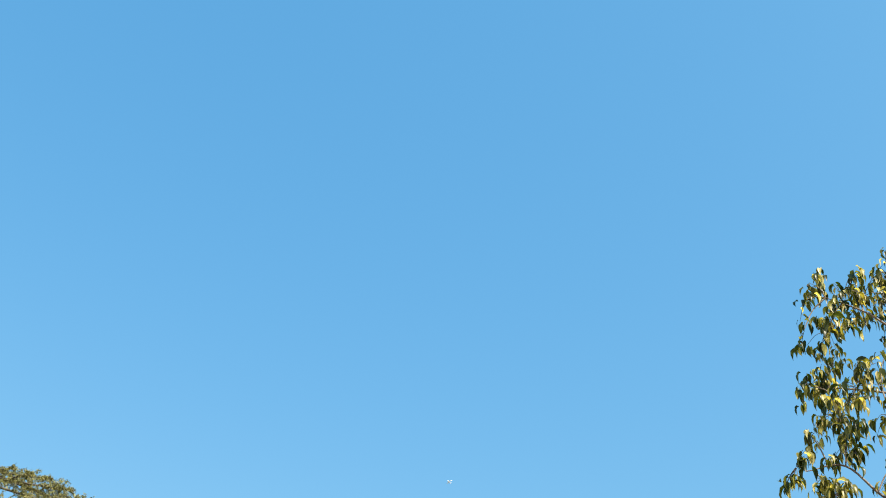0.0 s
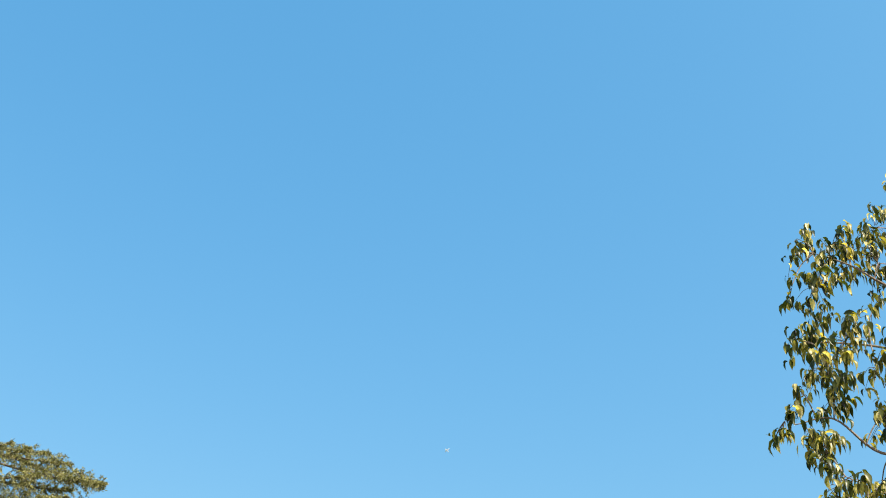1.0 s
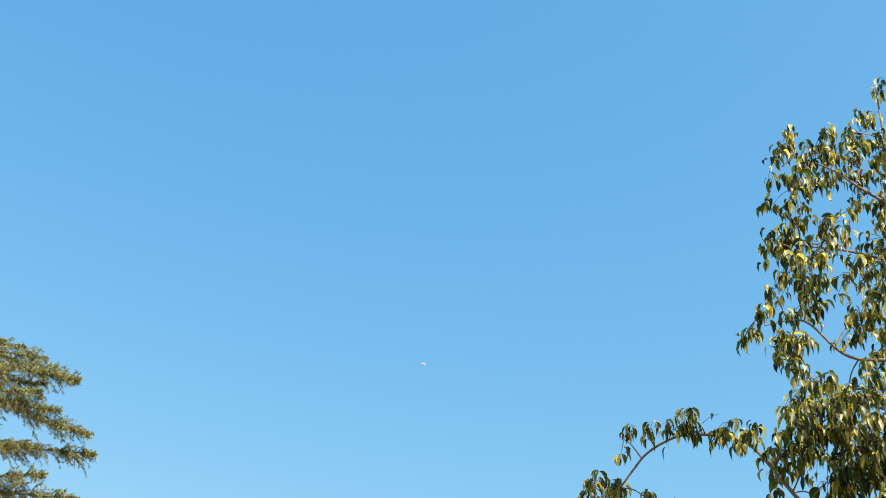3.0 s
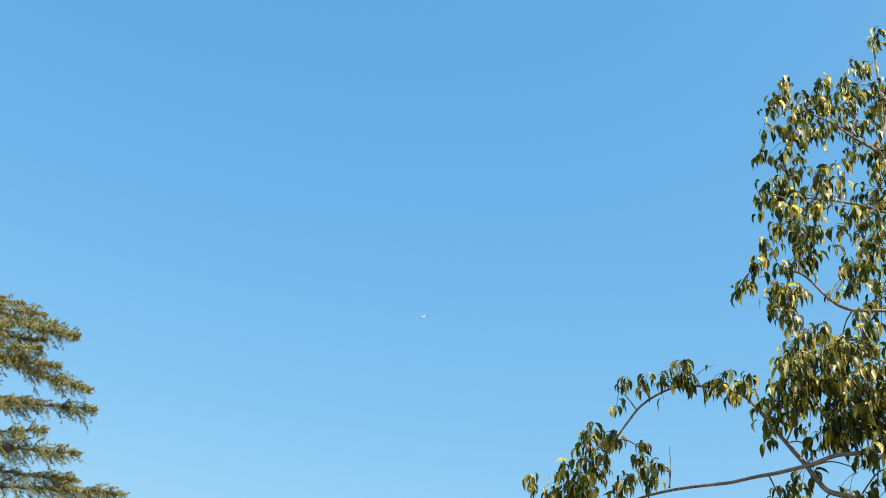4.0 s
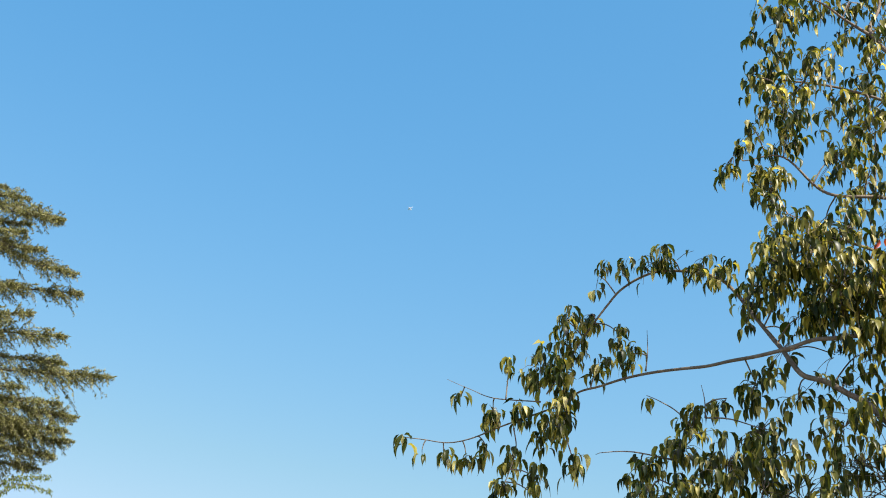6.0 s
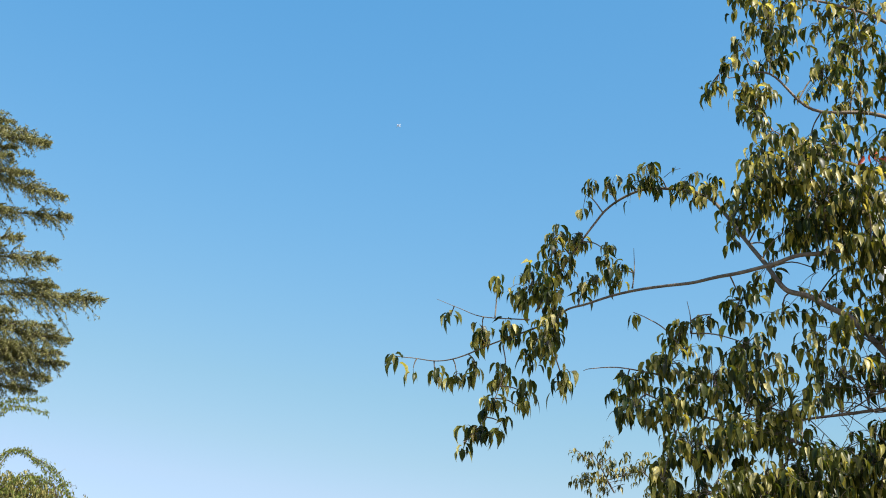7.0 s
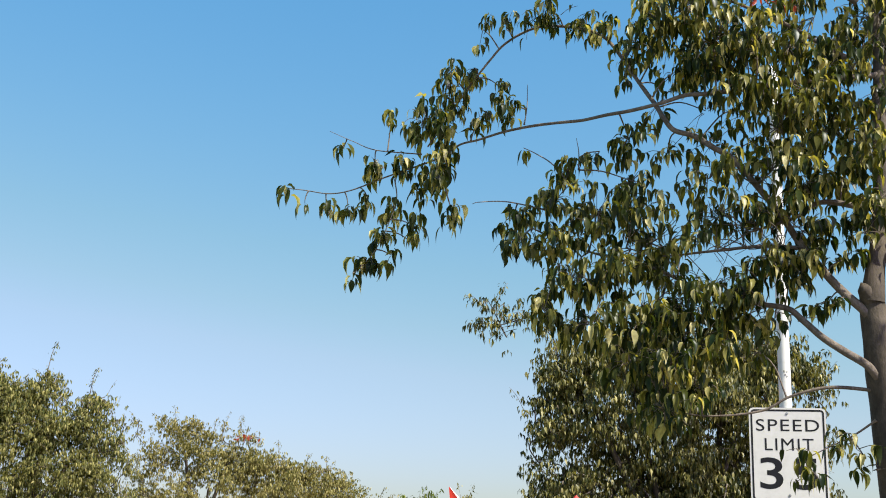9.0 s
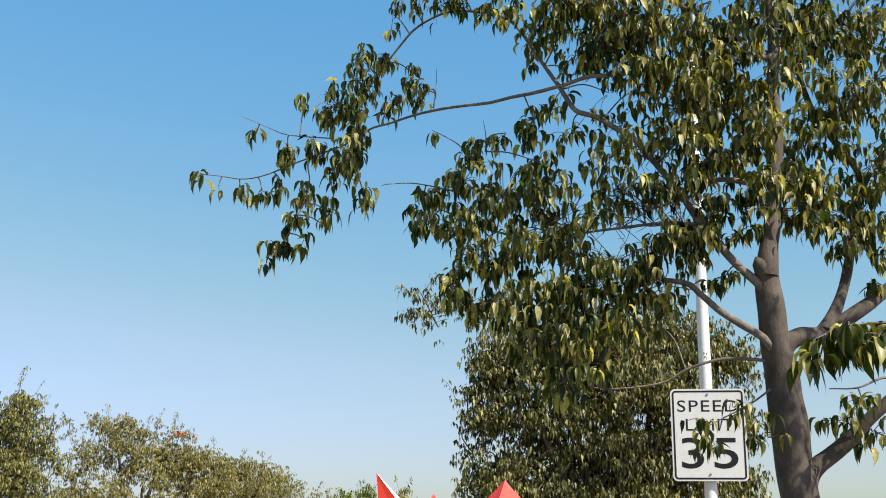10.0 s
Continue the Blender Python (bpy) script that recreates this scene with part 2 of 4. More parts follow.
def tuft_frames(rng, n, length, jitter=0.34):
    """Axes for n leaves that spring from one node and arch over to hang, upper faces outward."""
    turn = rng.uniform(0, 2 * math.pi) + np.arange(n) * 2.4 + rng.normal(0, 0.35, n)
    out = rng.uniform(0.0, 0.38, n)
    stray = rng.uniform(0, 1, n) < 0.04
    out = np.where(stray, rng.uniform(0.9, 2.2, n), out)
    d = np.stack([out * np.cos(turn), out * np.sin(turn), -np.ones(n)], -1)
    d /= np.linalg.norm(d, axis=1)[:, None]
    up = np.array((0, 0, 1.0)) + rng.normal(0, 0.12, (n, 3))
    z = up - (up * d).sum(1)[:, None] * d
    z /= np.linalg.norm(z, axis=1)[:, None]
    roll = rng.normal(0, 0.75, n)
    z = z * np.cos(roll)[:, None] + np.cross(d, z) * np.sin(roll)[:, None]
    x = np.cross(d, z)
    size = length * rng.uniform(1 - jitter, 1 + jitter, n)
    return np.stack([x, d, z], -1) * size[:, None, None]


# ---- ground ----
g = Shape()
N = 24
rad_ = [0, 6, 15, 30, 60, 120, 250, 600, 1500, 4000]
ring_v = [(0, 0, 0)]
ring_f = []
for i, r in enumerate(rad_[1:]):
    for j in range(N):
        a = 2 * math.pi * j / N
        ring_v.append((r * math.cos(a), r * math.sin(a), 0.05 * noise.noise(Vector((r * math.cos(a) * 0.1, r * math.sin(a) * 0.1, 3))) - 0.03))
for j in range(N):
    ring_f.append((0, 1 + j, 1 + (j + 1) % N))
for i in range(len(rad_) - 2):
    for j in range(N):
        a, b = 1 + i * N, 1 + (i + 1) * N
        k = (j + 1) % N
        ring_f.append((a + j, b + j, b + k, a + k))
g.add(ring_v, ring_f)
tagged(part("ground", g, M_GROUND), "dry bare earth and grass stretching to the horizon", "ground", kind="structure")

# ---- the street tree beside the sign ----
tree = thing("street_tree", "young street tree with grey bark and drooping olive-green leaves", "tree", at=(2.25, 3.95, 0))
rng = np.random.default_rng(7)
samples, twigs = [], Shape()


def limb(name, r0, r1, *points, label="", foot=0.5, taper=1.0):
    s = Shape()
    line = spline(points, 7)
    big = r0 > 0.02
    tube(s, line, r0, r1, 14 if big else 7, foot, 0.22 if big else 0.12, len(samples), taper)
    hang(part(name, s, M_BARK if big else M_TWIG, None, label), tree)
    samples.append(line)


limb("trunk", 0.078, 0.036, (2.32, 3.97, -0.05), (2.31, 3.96, 0.50), (2.28, 3.94, 1.05), (2.24, 3.92, 1.45), (2.22, 3.92, 1.66), (2.21, 3.92, 1.81), (2.19, 3.92, 2.00), (2.17, 3.91, 2.16), (2.15, 3.90, 2.28), (2.14, 3.89, 2.40), (2.135, 3.885, 2.48), foot=0.35, taper=1.6)
limb("limb", 0.040, 0.014, (2.135, 3.885, 2.42), (2.14, 3.88, 2.48), (2.15, 3.88, 2.54), (2.17, 3.88, 2.63), (2.19, 3.89, 2.77), (2.21, 3.90, 2.96), (2.23, 3.93, 3.18), (2.26, 3.96, 3.34), (2.28, 4.00, 3.50), (2.29, 4.10, 4.03), (2.44, 4.25, 4.94), (2.79, 4.40, 5.90), foot=0, taper=0.8)
limb("limb", 0.020, 0.0035, (2.15, 3.90, 2.32), (2.11, 3.885, 2.38), (2.06, 3.91, 2.44), (2.02, 3.94, 2.50), (1.98, 3.96, 2.56), (1.94, 3.98, 2.62), (1.88, 4.02, 2.75), (1.81, 4.06, 2.87), (1.74, 4.10, 2.98), (1.67, 4.12, 3.03), (1.61, 4.15, 3.08), (1.54, 4.18, 3.11), (1.51, 4.21, 3.17), (1.49, 4.25, 3.24), (1.47, 4.30, 3.31), (1.44, 4.40, 3.44), (1.42, 4.50, 3.56), (1.38, 4.57, 3.66), (1.32, 4.65, 3.73), (1.25, 4.72, 3.77), (1.16, 4.80, 3.80), (1.08, 4.87, 3.79), (1.01, 4.92, 3.75), (0.96, 4.95, 3.69), (0.91, 4.97, 3.62), (0.85, 5.00, 3.53), (0.79, 5.00, 3.42), (0.70, 5.00, 3.27), taper=0.55, foot=0)
limb("limb", 0.0098, 0.002, (2.24, 3.95, 3.30), (2.16, 3.95, 3.29), (1.86, 3.95, 3.23), (1.71, 4.00, 3.21), (1.62, 4.05, 3.21), (1.55, 4.08, 3.21), (1.47, 4.12, 3.187), (1.39, 4.20, 3.185), (1.32, 4.30, 3.200), (1.25, 4.42, 3.217), (1.16, 4.52, 3.236), (1.08, 4.63, 3.257), (0.99, 4.74, 3.266), (0.90, 4.84, 3.260), (0.83, 4.92, 3.26), (0.75, 5.00, 3.22), (0.61, 5.15, 3.20), (0.52, 5.22, 3.18), (0.39, 5.30, 3.14), (0.29, 5.38, 3.14), (0.18, 5.45, 3.17), (0.08, 5.50, 3.19))
limb("limb", 0.016, 0.003, (2.175, 3.915, 2.12), (2.11, 3.88, 2.19), (2.04, 3.92, 2.25), (1.98, 3.95, 2.30), (1.93, 4.00, 2.37), (1.89, 4.02, 2.41), (1.81, 4.06, 2.43), (1.74, 4.10, 2.45), (1.62, 4.20, 2.51), (1.52, 4.30, 2.59), (1.41, 4.38, 2.64), (1.23, 4.45, 2.70), (1.07, 4.50, 2.78), foot=0)
limb("limb", 0.007, 0.002, (2.17, 3.91, 2.12), (2.00, 3.95, 2.13), (1.88, 4.00, 2.10), (1.79, 4.05, 2.05), (1.62, 4.10, 2.03), (1.49, 4.15, 2.05))
limb("twig", 0.004, 0.0015, (2.13, 3.90, 2.02), (2.07, 3.95, 1.97), (2.02, 4.00, 1.94), (1.92, 4.00, 1.89))
limb("limb", 0.036, 0.02, (2.175, 3.91, 2.12), (2.20, 3.90, 2.18), (2.25, 3.90, 2.21), (2.33, 3.90, 2.22), (2.42, 3.90, 2.27), (2.51, 3.90, 2.33), (2.61, 3.92, 2.40), (2.91, 3.95, 2.62), (3.28, 4.00, 2.94), foot=0)
limb("limb", 0.022, 0.010, (2.35, 3.90, 2.23), (2.41, 3.92, 2.32), (2.47, 3.95, 2.43), (2.53, 4.00, 2.55), (2.58, 4.02, 2.72), (2.62, 4.04, 2.85), (2.62, 4.06, 2.92), (2.57, 4.10, 3.03), (2.50, 4.15, 3.20), (2.42, 4.15, 3.50))
limb("limb", 0.038, 0.02, (2.22, 3.92, 1.64), (2.25, 3.92, 1.70), (2.28, 3.92, 1.75), (2.34, 3.90, 1.80), (2.40, 3.86, 1.86), (2.50, 3.80, 1.97), (2.74, 3.70, 2.19), foot=0.3)
limb("limb", 0.012, 0.006, (2.62, 4.05, 2.88), (2.74, 4.08, 2.93), (2.86, 4.12, 3.10), (3.00, 4.15, 3.35))
limb("limb", 0.008, 0.002, (1.95, 4.00, 2.63), (1.81, 4.05, 2.64), (1.63, 4.10, 2.62), (1.49, 4.20, 2.62), (1.39, 4.30, 2.67))
limb("limb", 0.012, 0.004, (2.16, 3.92, 2.77), (2.00, 3.95, 2.79), (1.92, 4.00, 2.74), (1.77, 4.05, 2.69))
limb("limb", 0.013, 0.003, (2.29, 4.10, 4.03), (2.18, 4.20, 4.46), (2.00, 4.25, 4.74), (2.08, 4.30, 4.96), (2.11, 4.35, 5.31), (2.12, 4.35, 5.56))
limb("limb", 0.008, 0.002, (2.04, 4.25, 4.71), (1.90, 4.25, 4.81), (1.77, 4.20, 4.86), (1.61, 4.20, 4.93))
limb("limb", 0.009, 0.002, (2.29, 4.10, 4.03), (2.06, 4.20, 4.33), (1.83, 4.20, 4.41), (1.64, 4.20, 4.43), (1.45, 4.15, 4.40))
limb("limb", 0.01, 0.002, (2.21, 4.00, 3.62), (1.92, 4.05, 3.80), (1.67, 4.10, 3.84), (1.51, 4.10, 3.99), (1.35, 4.10, 3.96))
limb("limb", 0.01, 0.002, (2.16, 4.00, 3.38), (1.91, 4.05, 3.54), (1.67, 4.05, 3.62), (1.47, 4.00, 3.68))
limb("knob", 0.034, 0.024, (2.14, 3.89, 2.41), (2.115, 3.878, 2.445), (2.10, 3.872, 2.465), label="rounded knob left by a cut branch", foot=0)
limb("twig", 0.004, 0.002, (1.82, 2.50, 1.985), (1.74, 2.50, 1.96), (1.63, 2.50, 1.945), (1.545, 2.50, 1.91))
limb("limb", 0.008, 0.004, (2.74, 3.70, 2.19), (2.24, 3.00, 2.10), (1.82, 2.50, 1.98))
limb("limb", 0.006, 0.002, (2.57, 3.80, 2.02), (2.54, 3.85, 2.07), (2.43, 3.85, 2.03), (2.35, 3.90, 2.03))
limb("twig", 0.003, 0.0015, (1.21, 4.40, 2.92), (1.14, 4.45, 3.03), (1.08, 4.50, 3.09), (1.03, 4.50, 3.11))
limb("twig", 0.003, 0.001, (1.12, 4.50, 2.86), (0.97, 4.50, 2.88), (0.86, 4.50, 2.87), (0.83, 4.50, 2.86))
limb("twig", 0.003, 0.001, (0.68, 5.05, 3.25), (0.48, 5.10, 3.27), (0.38, 5.15, 3.32), (0.27, 5.20, 3.38))
limb("twig", 0.003, 0.001, (1.06, 4.65, 3.27), (1.07, 4.65, 3.35), (1.07, 4.65, 3.45))
limb("twig", 0.003, 0.001, (1.23, 4.40, 3.00), (1.23, 4.40, 3.07), (1.22, 4.40, 3.13))
limb("twig", 0.003, 0.0015, (0.57, 5.10, 3.14), (0.58, 5.10, 3.03), (0.52, 5.10, 2.85), (0.46, 5.15, 2.75))
limb("twig", 0.004, 0.002, (0.76, 5.00, 3.23), (0.78, 5.00, 3.10), (0.82, 5.00, 2.97), (0.83, 5.00, 2.90))
reach = np.vstack(samples)
leaf_o, leaf_f = [], []
apart_o, apart_f = [], []


def cloud(x, y, z, rx, rz, n, deep=0.2, length=0.056, single=False):
    """A drooping clump: a twig from the nearest bough, side twigs, and tufts of leaves hanging from their nodes."""
    centre = np.array((x, y, z - 0.014))
    near = reach[np.argmin(((reach - centre) ** 2).sum(1) + 0.1 * np.maximum(0, reach[:, 2] - z - 0.1) ** 2)]
    hub = centre + np.array((0, 0, rz * 0.25))
    gap = np.linalg.norm(hub - near)

    if gap > 0.02:
        mid = (near + hub) / 2 + np.array((0, 0, 0.12 * gap)) + rng.normal(0, 0.03 * gap, 3)
        shoot = Shape()
        tube(shoot, spline([near, mid, hub], 4), 0.0035, 0.002, 5)
        hang(part("shoot", shoot, M_TWIG), tree)
    left = round(n * (1.2 if z < 3.55 else 0.95))
    while left > 0:
        k = min(left, int(rng.integers(3, 8)))
        left -= k
        q = rng.normal(0, 1, 3)
        q *= rng.uniform(0.1, 1) ** 0.45 / np.linalg.norm(q)
        tip = centre + q * np.array((rx, deep, rz)) + np.array((0, 0, 0.1 * length))
        start = hub + (tip - hub) * 0.12
        mid = (start + tip) / 2 + np.array((0, 0, 0.30 * abs(rx))) * rng.uniform(0, 1)
        line = spline([start, mid, tip], 3)
        tube(twigs, line, 0.0018, 0.0009, 3)
        at = np.clip(1.0 - np.abs(rng.normal(0, 0.16, k)), 0.3, 1) * (len(line) - 1)
        base = line[at.astype(int)]
        lo = base + (line[np.minimum(at.astype(int) + 1, len(line) - 1)] - base) * (at % 1)[:, None]
        fr = tuft_frames(rng, k, length)
        lo = lo + fr[:, :, 2] * rng.uniform(0.05, 0.30, (k, 1)) + rng.normal(0, 0.005, (k, 3))
        if single and len(apart_o) + k <= 300:
            apart_o.extend(lo)
            apart_f.extend(fr)
        else:
            leaf_o.extend(lo)
            leaf_f.extend(fr)


cloud(2.13, 3.75, 3.310, 0.082, 0.078, 53)
cloud(2.15, 3.74, 3.140, 0.077, 0.077, 53)
cloud(2.11, 3.74, 2.960, 0.075, 0.084, 33)
cloud(2.14, 3.75, 2.770, 0.066, 0.070, 28)
cloud(2.06, 3.76, 2.630, 0.053, 0.053, 24)
cloud(2.48, 3.86, 3.190, 0.068, 0.081, 45)
cloud(2.48, 3.86, 2.950, 0.067, 0.080, 28)
cloud(2.35, 3.90, 2.770, 0.078, 0.078, 33)
cloud(2.11, 3.95, 1.900, 0.029, 0.037, 6)
cloud(2.12, 3.92, 1.860, 0.020, 0.037, 5)
cloud(2.07, 3.95, 1.950, 0.029, 0.029, 5)
cloud(2.03, 4.00, 1.930, 0.029, 0.033, 6)
cloud(1.95, 4.00, 1.860, 0.029, 0.037, 7)
cloud(1.93, 4.00, 1.830, 0.020, 0.029, 4)
cloud(1.10, 4.80, 3.808, 0.067, 0.041, 12)
cloud(1.21, 4.70, 3.808, 0.076, 0.046, 14)
cloud(1.31, 4.60, 3.788, 0.075, 0.045, 14)
cloud(1.39, 4.50, 3.688, 0.064, 0.044, 15)
cloud(0.44, 5.10, 2.770, 0.039, 0.054, 12, length=0.068)
cloud(0.42, 5.10, 2.710, 0.025, 0.034, 7, length=0.068)
cloud(1.63, 4.05, 2.480, 0.082, 0.073, 39)
cloud(1.52, 4.10, 2.520, 0.082, 0.074, 39)
cloud(1.76, 4.05, 2.550, 0.070, 0.070, 33)
cloud(1.69, 4.10, 2.390, 0.083, 0.070, 39)
cloud(1.58, 4.15, 2.420, 0.083, 0.070, 39)
cloud(1.93, 3.95, 2.990, 0.043, 0.056, 33)
cloud(1.94, 3.95, 2.850, 0.042, 0.059, 33)
cloud(1.94, 3.95, 2.690, 0.046, 0.059, 33)
cloud(1.88, 4.00, 3.260, 0.052, 0.066, 33)
cloud(1.89, 4.00, 3.080, 0.052, 0.065, 33)
cloud(1.86, 4.00, 2.780, 0.046, 0.042, 25)
cloud(1.67, 3.95, 3.200, 0.072, 0.055, 44)
cloud(1.80, 3.95, 3.200, 0.073, 0.056, 44)
cloud(1.92, 3.85, 3.160, 0.072, 0.063, 70)
cloud(1.74, 3.95, 3.340, 0.086, 0.065, 44)
cloud(0.92, 4.95, 3.838, 0.047, 0.037, 19, single=True, length=0.060)
cloud(1.01, 4.85, 3.798, 0.052, 0.036, 20, single=True, length=0.060)
cloud(1.15, 4.75, 3.828, 0.113, 0.026, 62, single=True)
cloud(1.29, 4.60, 3.748, 0.095, 0.030, 45)
cloud(1.36, 4.55, 3.678, 0.039, 0.039, 28)
cloud(0.77, 4.95, 3.608, 0.057, 0.046, 39, single=True, length=0.060)
cloud(0.89, 4.95, 3.648, 0.073, 0.036, 39, single=True, length=0.060)
cloud(0.75, 5.00, 3.518, 0.052, 0.052, 34, single=True, length=0.060)
cloud(0.83, 5.00, 3.498, 0.062, 0.057, 39, single=True, length=0.060)
cloud(1.00, 4.90, 3.538, 0.020, 0.051, 17, single=True, length=0.060)
cloud(0.67, 5.00, 3.390, 0.097, 0.071, 102, single=True, deep=0.34, length=0.060)
cloud(0.77, 5.00, 3.360, 0.066, 0.066, 62, single=True, length=0.060)
cloud(0.91, 4.90, 3.390, 0.035, 0.045, 25, single=True, length=0.060)
cloud(0.54, 5.10, 3.420, 0.021, 0.031, 11, single=True, length=0.060)
cloud(1.01, 4.70, 3.360, 0.058, 0.034, 36)
cloud(0.78, 5.00, 3.230, 0.051, 0.086, 62, single=True, length=0.060)
cloud(0.82, 5.00, 2.980, 0.025, 0.090, 26, single=True, length=0.068)
cloud(0.72, 5.00, 3.120, 0.085, 0.085, 96, single=True, deep=0.34, length=0.060)
cloud(0.59, 5.10, 3.220, 0.056, 0.046, 39, single=True, length=0.060)
cloud(0.48, 5.15, 3.240, 0.057, 0.047, 28, single=True, length=0.068)
cloud(0.34, 5.20, 3.320, 0.018, 0.029, 8, single=True, length=0.068)
cloud(0.08, 5.50, 3.180, 0.027, 0.016, 8, single=True, length=0.068)
cloud(0.18, 5.45, 3.130, 0.008, 0.016, 4, single=True, length=0.068)
cloud(0.28, 5.40, 3.090, 0.016, 0.037, 13, single=True, length=0.068)
cloud(0.38, 5.35, 3.080, 0.032, 0.037, 15, single=True, length=0.068)
cloud(0.47, 5.30, 3.110, 0.037, 0.037, 15, single=True, length=0.068)
cloud(0.57, 5.20, 3.030, 0.052, 0.067, 34, single=True, length=0.060)
cloud(0.67, 5.10, 2.930, 0.050, 0.050, 21, single=True, length=0.068)
cloud(0.54, 5.15, 2.880, 0.056, 0.035, 21, single=True, length=0.068)
cloud(0.49, 5.15, 2.790, 0.035, 0.045, 17, single=True, length=0.068)
cloud(0.57, 5.10, 2.800, 0.040, 0.030, 10, single=True, length=0.068)
cloud(0.66, 5.10, 2.860, 0.020, 0.035, 8, single=True, length=0.068)
cloud(1.03, 4.50, 3.110, 0.018, 0.009, 3)
cloud(1.20, 4.45, 3.020, 0.054, 0.050, 44)
cloud(1.30, 4.35, 3.070, 0.022, 0.036, 18)
cloud(1.40, 4.30, 3.100, 0.040, 0.101, 72)
cloud(1.41, 4.30, 2.930, 0.057, 0.088, 84, deep=0.34)
cloud(1.01, 4.55, 2.840, 0.082, 0.045, 67)
cloud(1.03, 4.50, 2.720, 0.085, 0.058, 72)
cloud(1.15, 4.45, 2.890, 0.103, 0.067, 99, deep=0.34)
cloud(1.15, 4.40, 2.720, 0.119, 0.075, 123, deep=0.34)
cloud(1.29, 4.35, 2.800, 0.110, 0.110, 137, deep=0.34)
cloud(1.43, 4.30, 2.790, 0.118, 0.101, 137, deep=0.34)
cloud(1.51, 4.20, 2.650, 0.115, 0.094, 123, deep=0.34)
cloud(1.20, 4.35, 2.550, 0.138, 0.086, 152, deep=0.34)
cloud(1.36, 4.30, 2.560, 0.142, 0.108, 172, deep=0.34)
cloud(1.10, 4.40, 2.430, 0.082, 0.056, 72)
cloud(1.26, 4.30, 2.370, 0.140, 0.093, 148, deep=0.34)
cloud(1.42, 4.20, 2.360, 0.146, 0.113, 197, deep=0.34)
cloud(1.56, 4.15, 2.430, 0.105, 0.105, 123, deep=0.34)
cloud(1.37, 4.20, 2.220, 0.112, 0.074, 108, deep=0.34)
cloud(1.49, 4.15, 2.190, 0.115, 0.103, 148, deep=0.34)
cloud(1.48, 4.15, 2.050, 0.074, 0.082, 95, deep=0.34)
cloud(1.59, 4.10, 2.270, 0.091, 0.095, 100, deep=0.34)
cloud(1.60, 4.10, 2.130, 0.070, 0.074, 67)
cloud(1.64, 4.10, 2.890, 0.090, 0.082, 100, deep=0.34)
cloud(1.68, 4.10, 2.760, 0.107, 0.072, 95, deep=0.34)
cloud(1.82, 4.05, 2.750, 0.098, 0.085, 99, deep=0.34)
cloud(1.83, 4.00, 2.580, 0.075, 0.083, 78)
cloud(1.76, 4.10, 2.470, 0.093, 0.055, 61)
cloud(1.44, 4.30, 3.510, 0.084, 0.121, 112, deep=0.34)
cloud(1.54, 4.20, 3.510, 0.092, 0.092, 69, deep=0.34)
cloud(1.55, 4.20, 3.350, 0.090, 0.068, 48)
cloud(1.65, 4.10, 3.390, 0.103, 0.126, 97, deep=0.34)
cloud(1.78, 4.05, 3.420, 0.099, 0.112, 90, deep=0.34)
cloud(1.79, 4.05, 3.210, 0.097, 0.101, 76, deep=0.34)
cloud(1.88, 4.00, 3.080, 0.078, 0.100, 112, deep=0.34)
cloud(1.93, 4.00, 3.390, 0.099, 0.126, 150, deep=0.34)
cloud(1.83, 4.00, 2.910, 0.077, 0.085, 89, deep=0.34)
cloud(2.03, 4.00, 3.260, 0.098, 0.134, 144, deep=0.34)
cloud(2.08, 4.00, 3.080, 0.093, 0.097, 179, deep=0.34)
cloud(2.12, 4.00, 3.430, 0.082, 0.114, 99, deep=0.34)
cloud(2.10, 4.00, 2.910, 0.079, 0.079, 84, deep=0.34)
cloud(2.08, 3.75, 2.920, 0.071, 0.112, 95, deep=0.34)
cloud(1.98, 4.00, 2.870, 0.078, 0.078, 78)
cloud(2.06, 3.75, 2.730, 0.061, 0.053, 50)
cloud(2.24, 3.90, 2.650, 0.047, 0.047, 33)
cloud(2.42, 4.00, 3.440, 0.103, 0.132, 144, deep=0.34)
cloud(2.57, 4.00, 3.500, 0.106, 0.106, 122, deep=0.34)
cloud(2.70, 4.00, 3.470, 0.097, 0.131, 126, deep=0.34)
cloud(2.39, 4.00, 2.980, 0.099, 0.081, 95, deep=0.34)
cloud(2.54, 4.00, 3.140, 0.093, 0.084, 134, deep=0.34)
cloud(2.69, 4.00, 3.250, 0.086, 0.128, 117, deep=0.34)
cloud(2.27, 3.90, 2.790, 0.074, 0.078, 72)
cloud(2.38, 3.90, 2.770, 0.079, 0.079, 78)
cloud(2.49, 3.90, 2.690, 0.079, 0.097, 95, deep=0.34)
cloud(2.59, 3.90, 2.860, 0.067, 0.121, 95, deep=0.34)
cloud(2.58, 3.90, 2.620, 0.053, 0.080, 50)
cloud(2.04, 3.95, 2.690, 0.072, 0.068, 61)
cloud(1.92, 3.95, 2.560, 0.054, 0.083, 67)
cloud(2.01, 3.95, 2.440, 0.029, 0.025, 18)
cloud(2.36, 3.85, 1.920, 0.046, 0.041, 28)
cloud(2.47, 3.85, 1.880, 0.059, 0.063, 39)
cloud(2.44, 3.85, 2.000, 0.042, 0.029, 18)
cloud(1.93, 4.00, 1.870, 0.037, 0.045, 10)
cloud(1.89, 4.00, 1.930, 0.024, 0.029, 6)
cloud(2.03, 4.00, 1.970, 0.041, 0.033, 9)
cloud(2.08, 3.95, 1.930, 0.037, 0.041, 9)
cloud(2.12, 3.95, 1.880, 0.016, 0.033, 4)
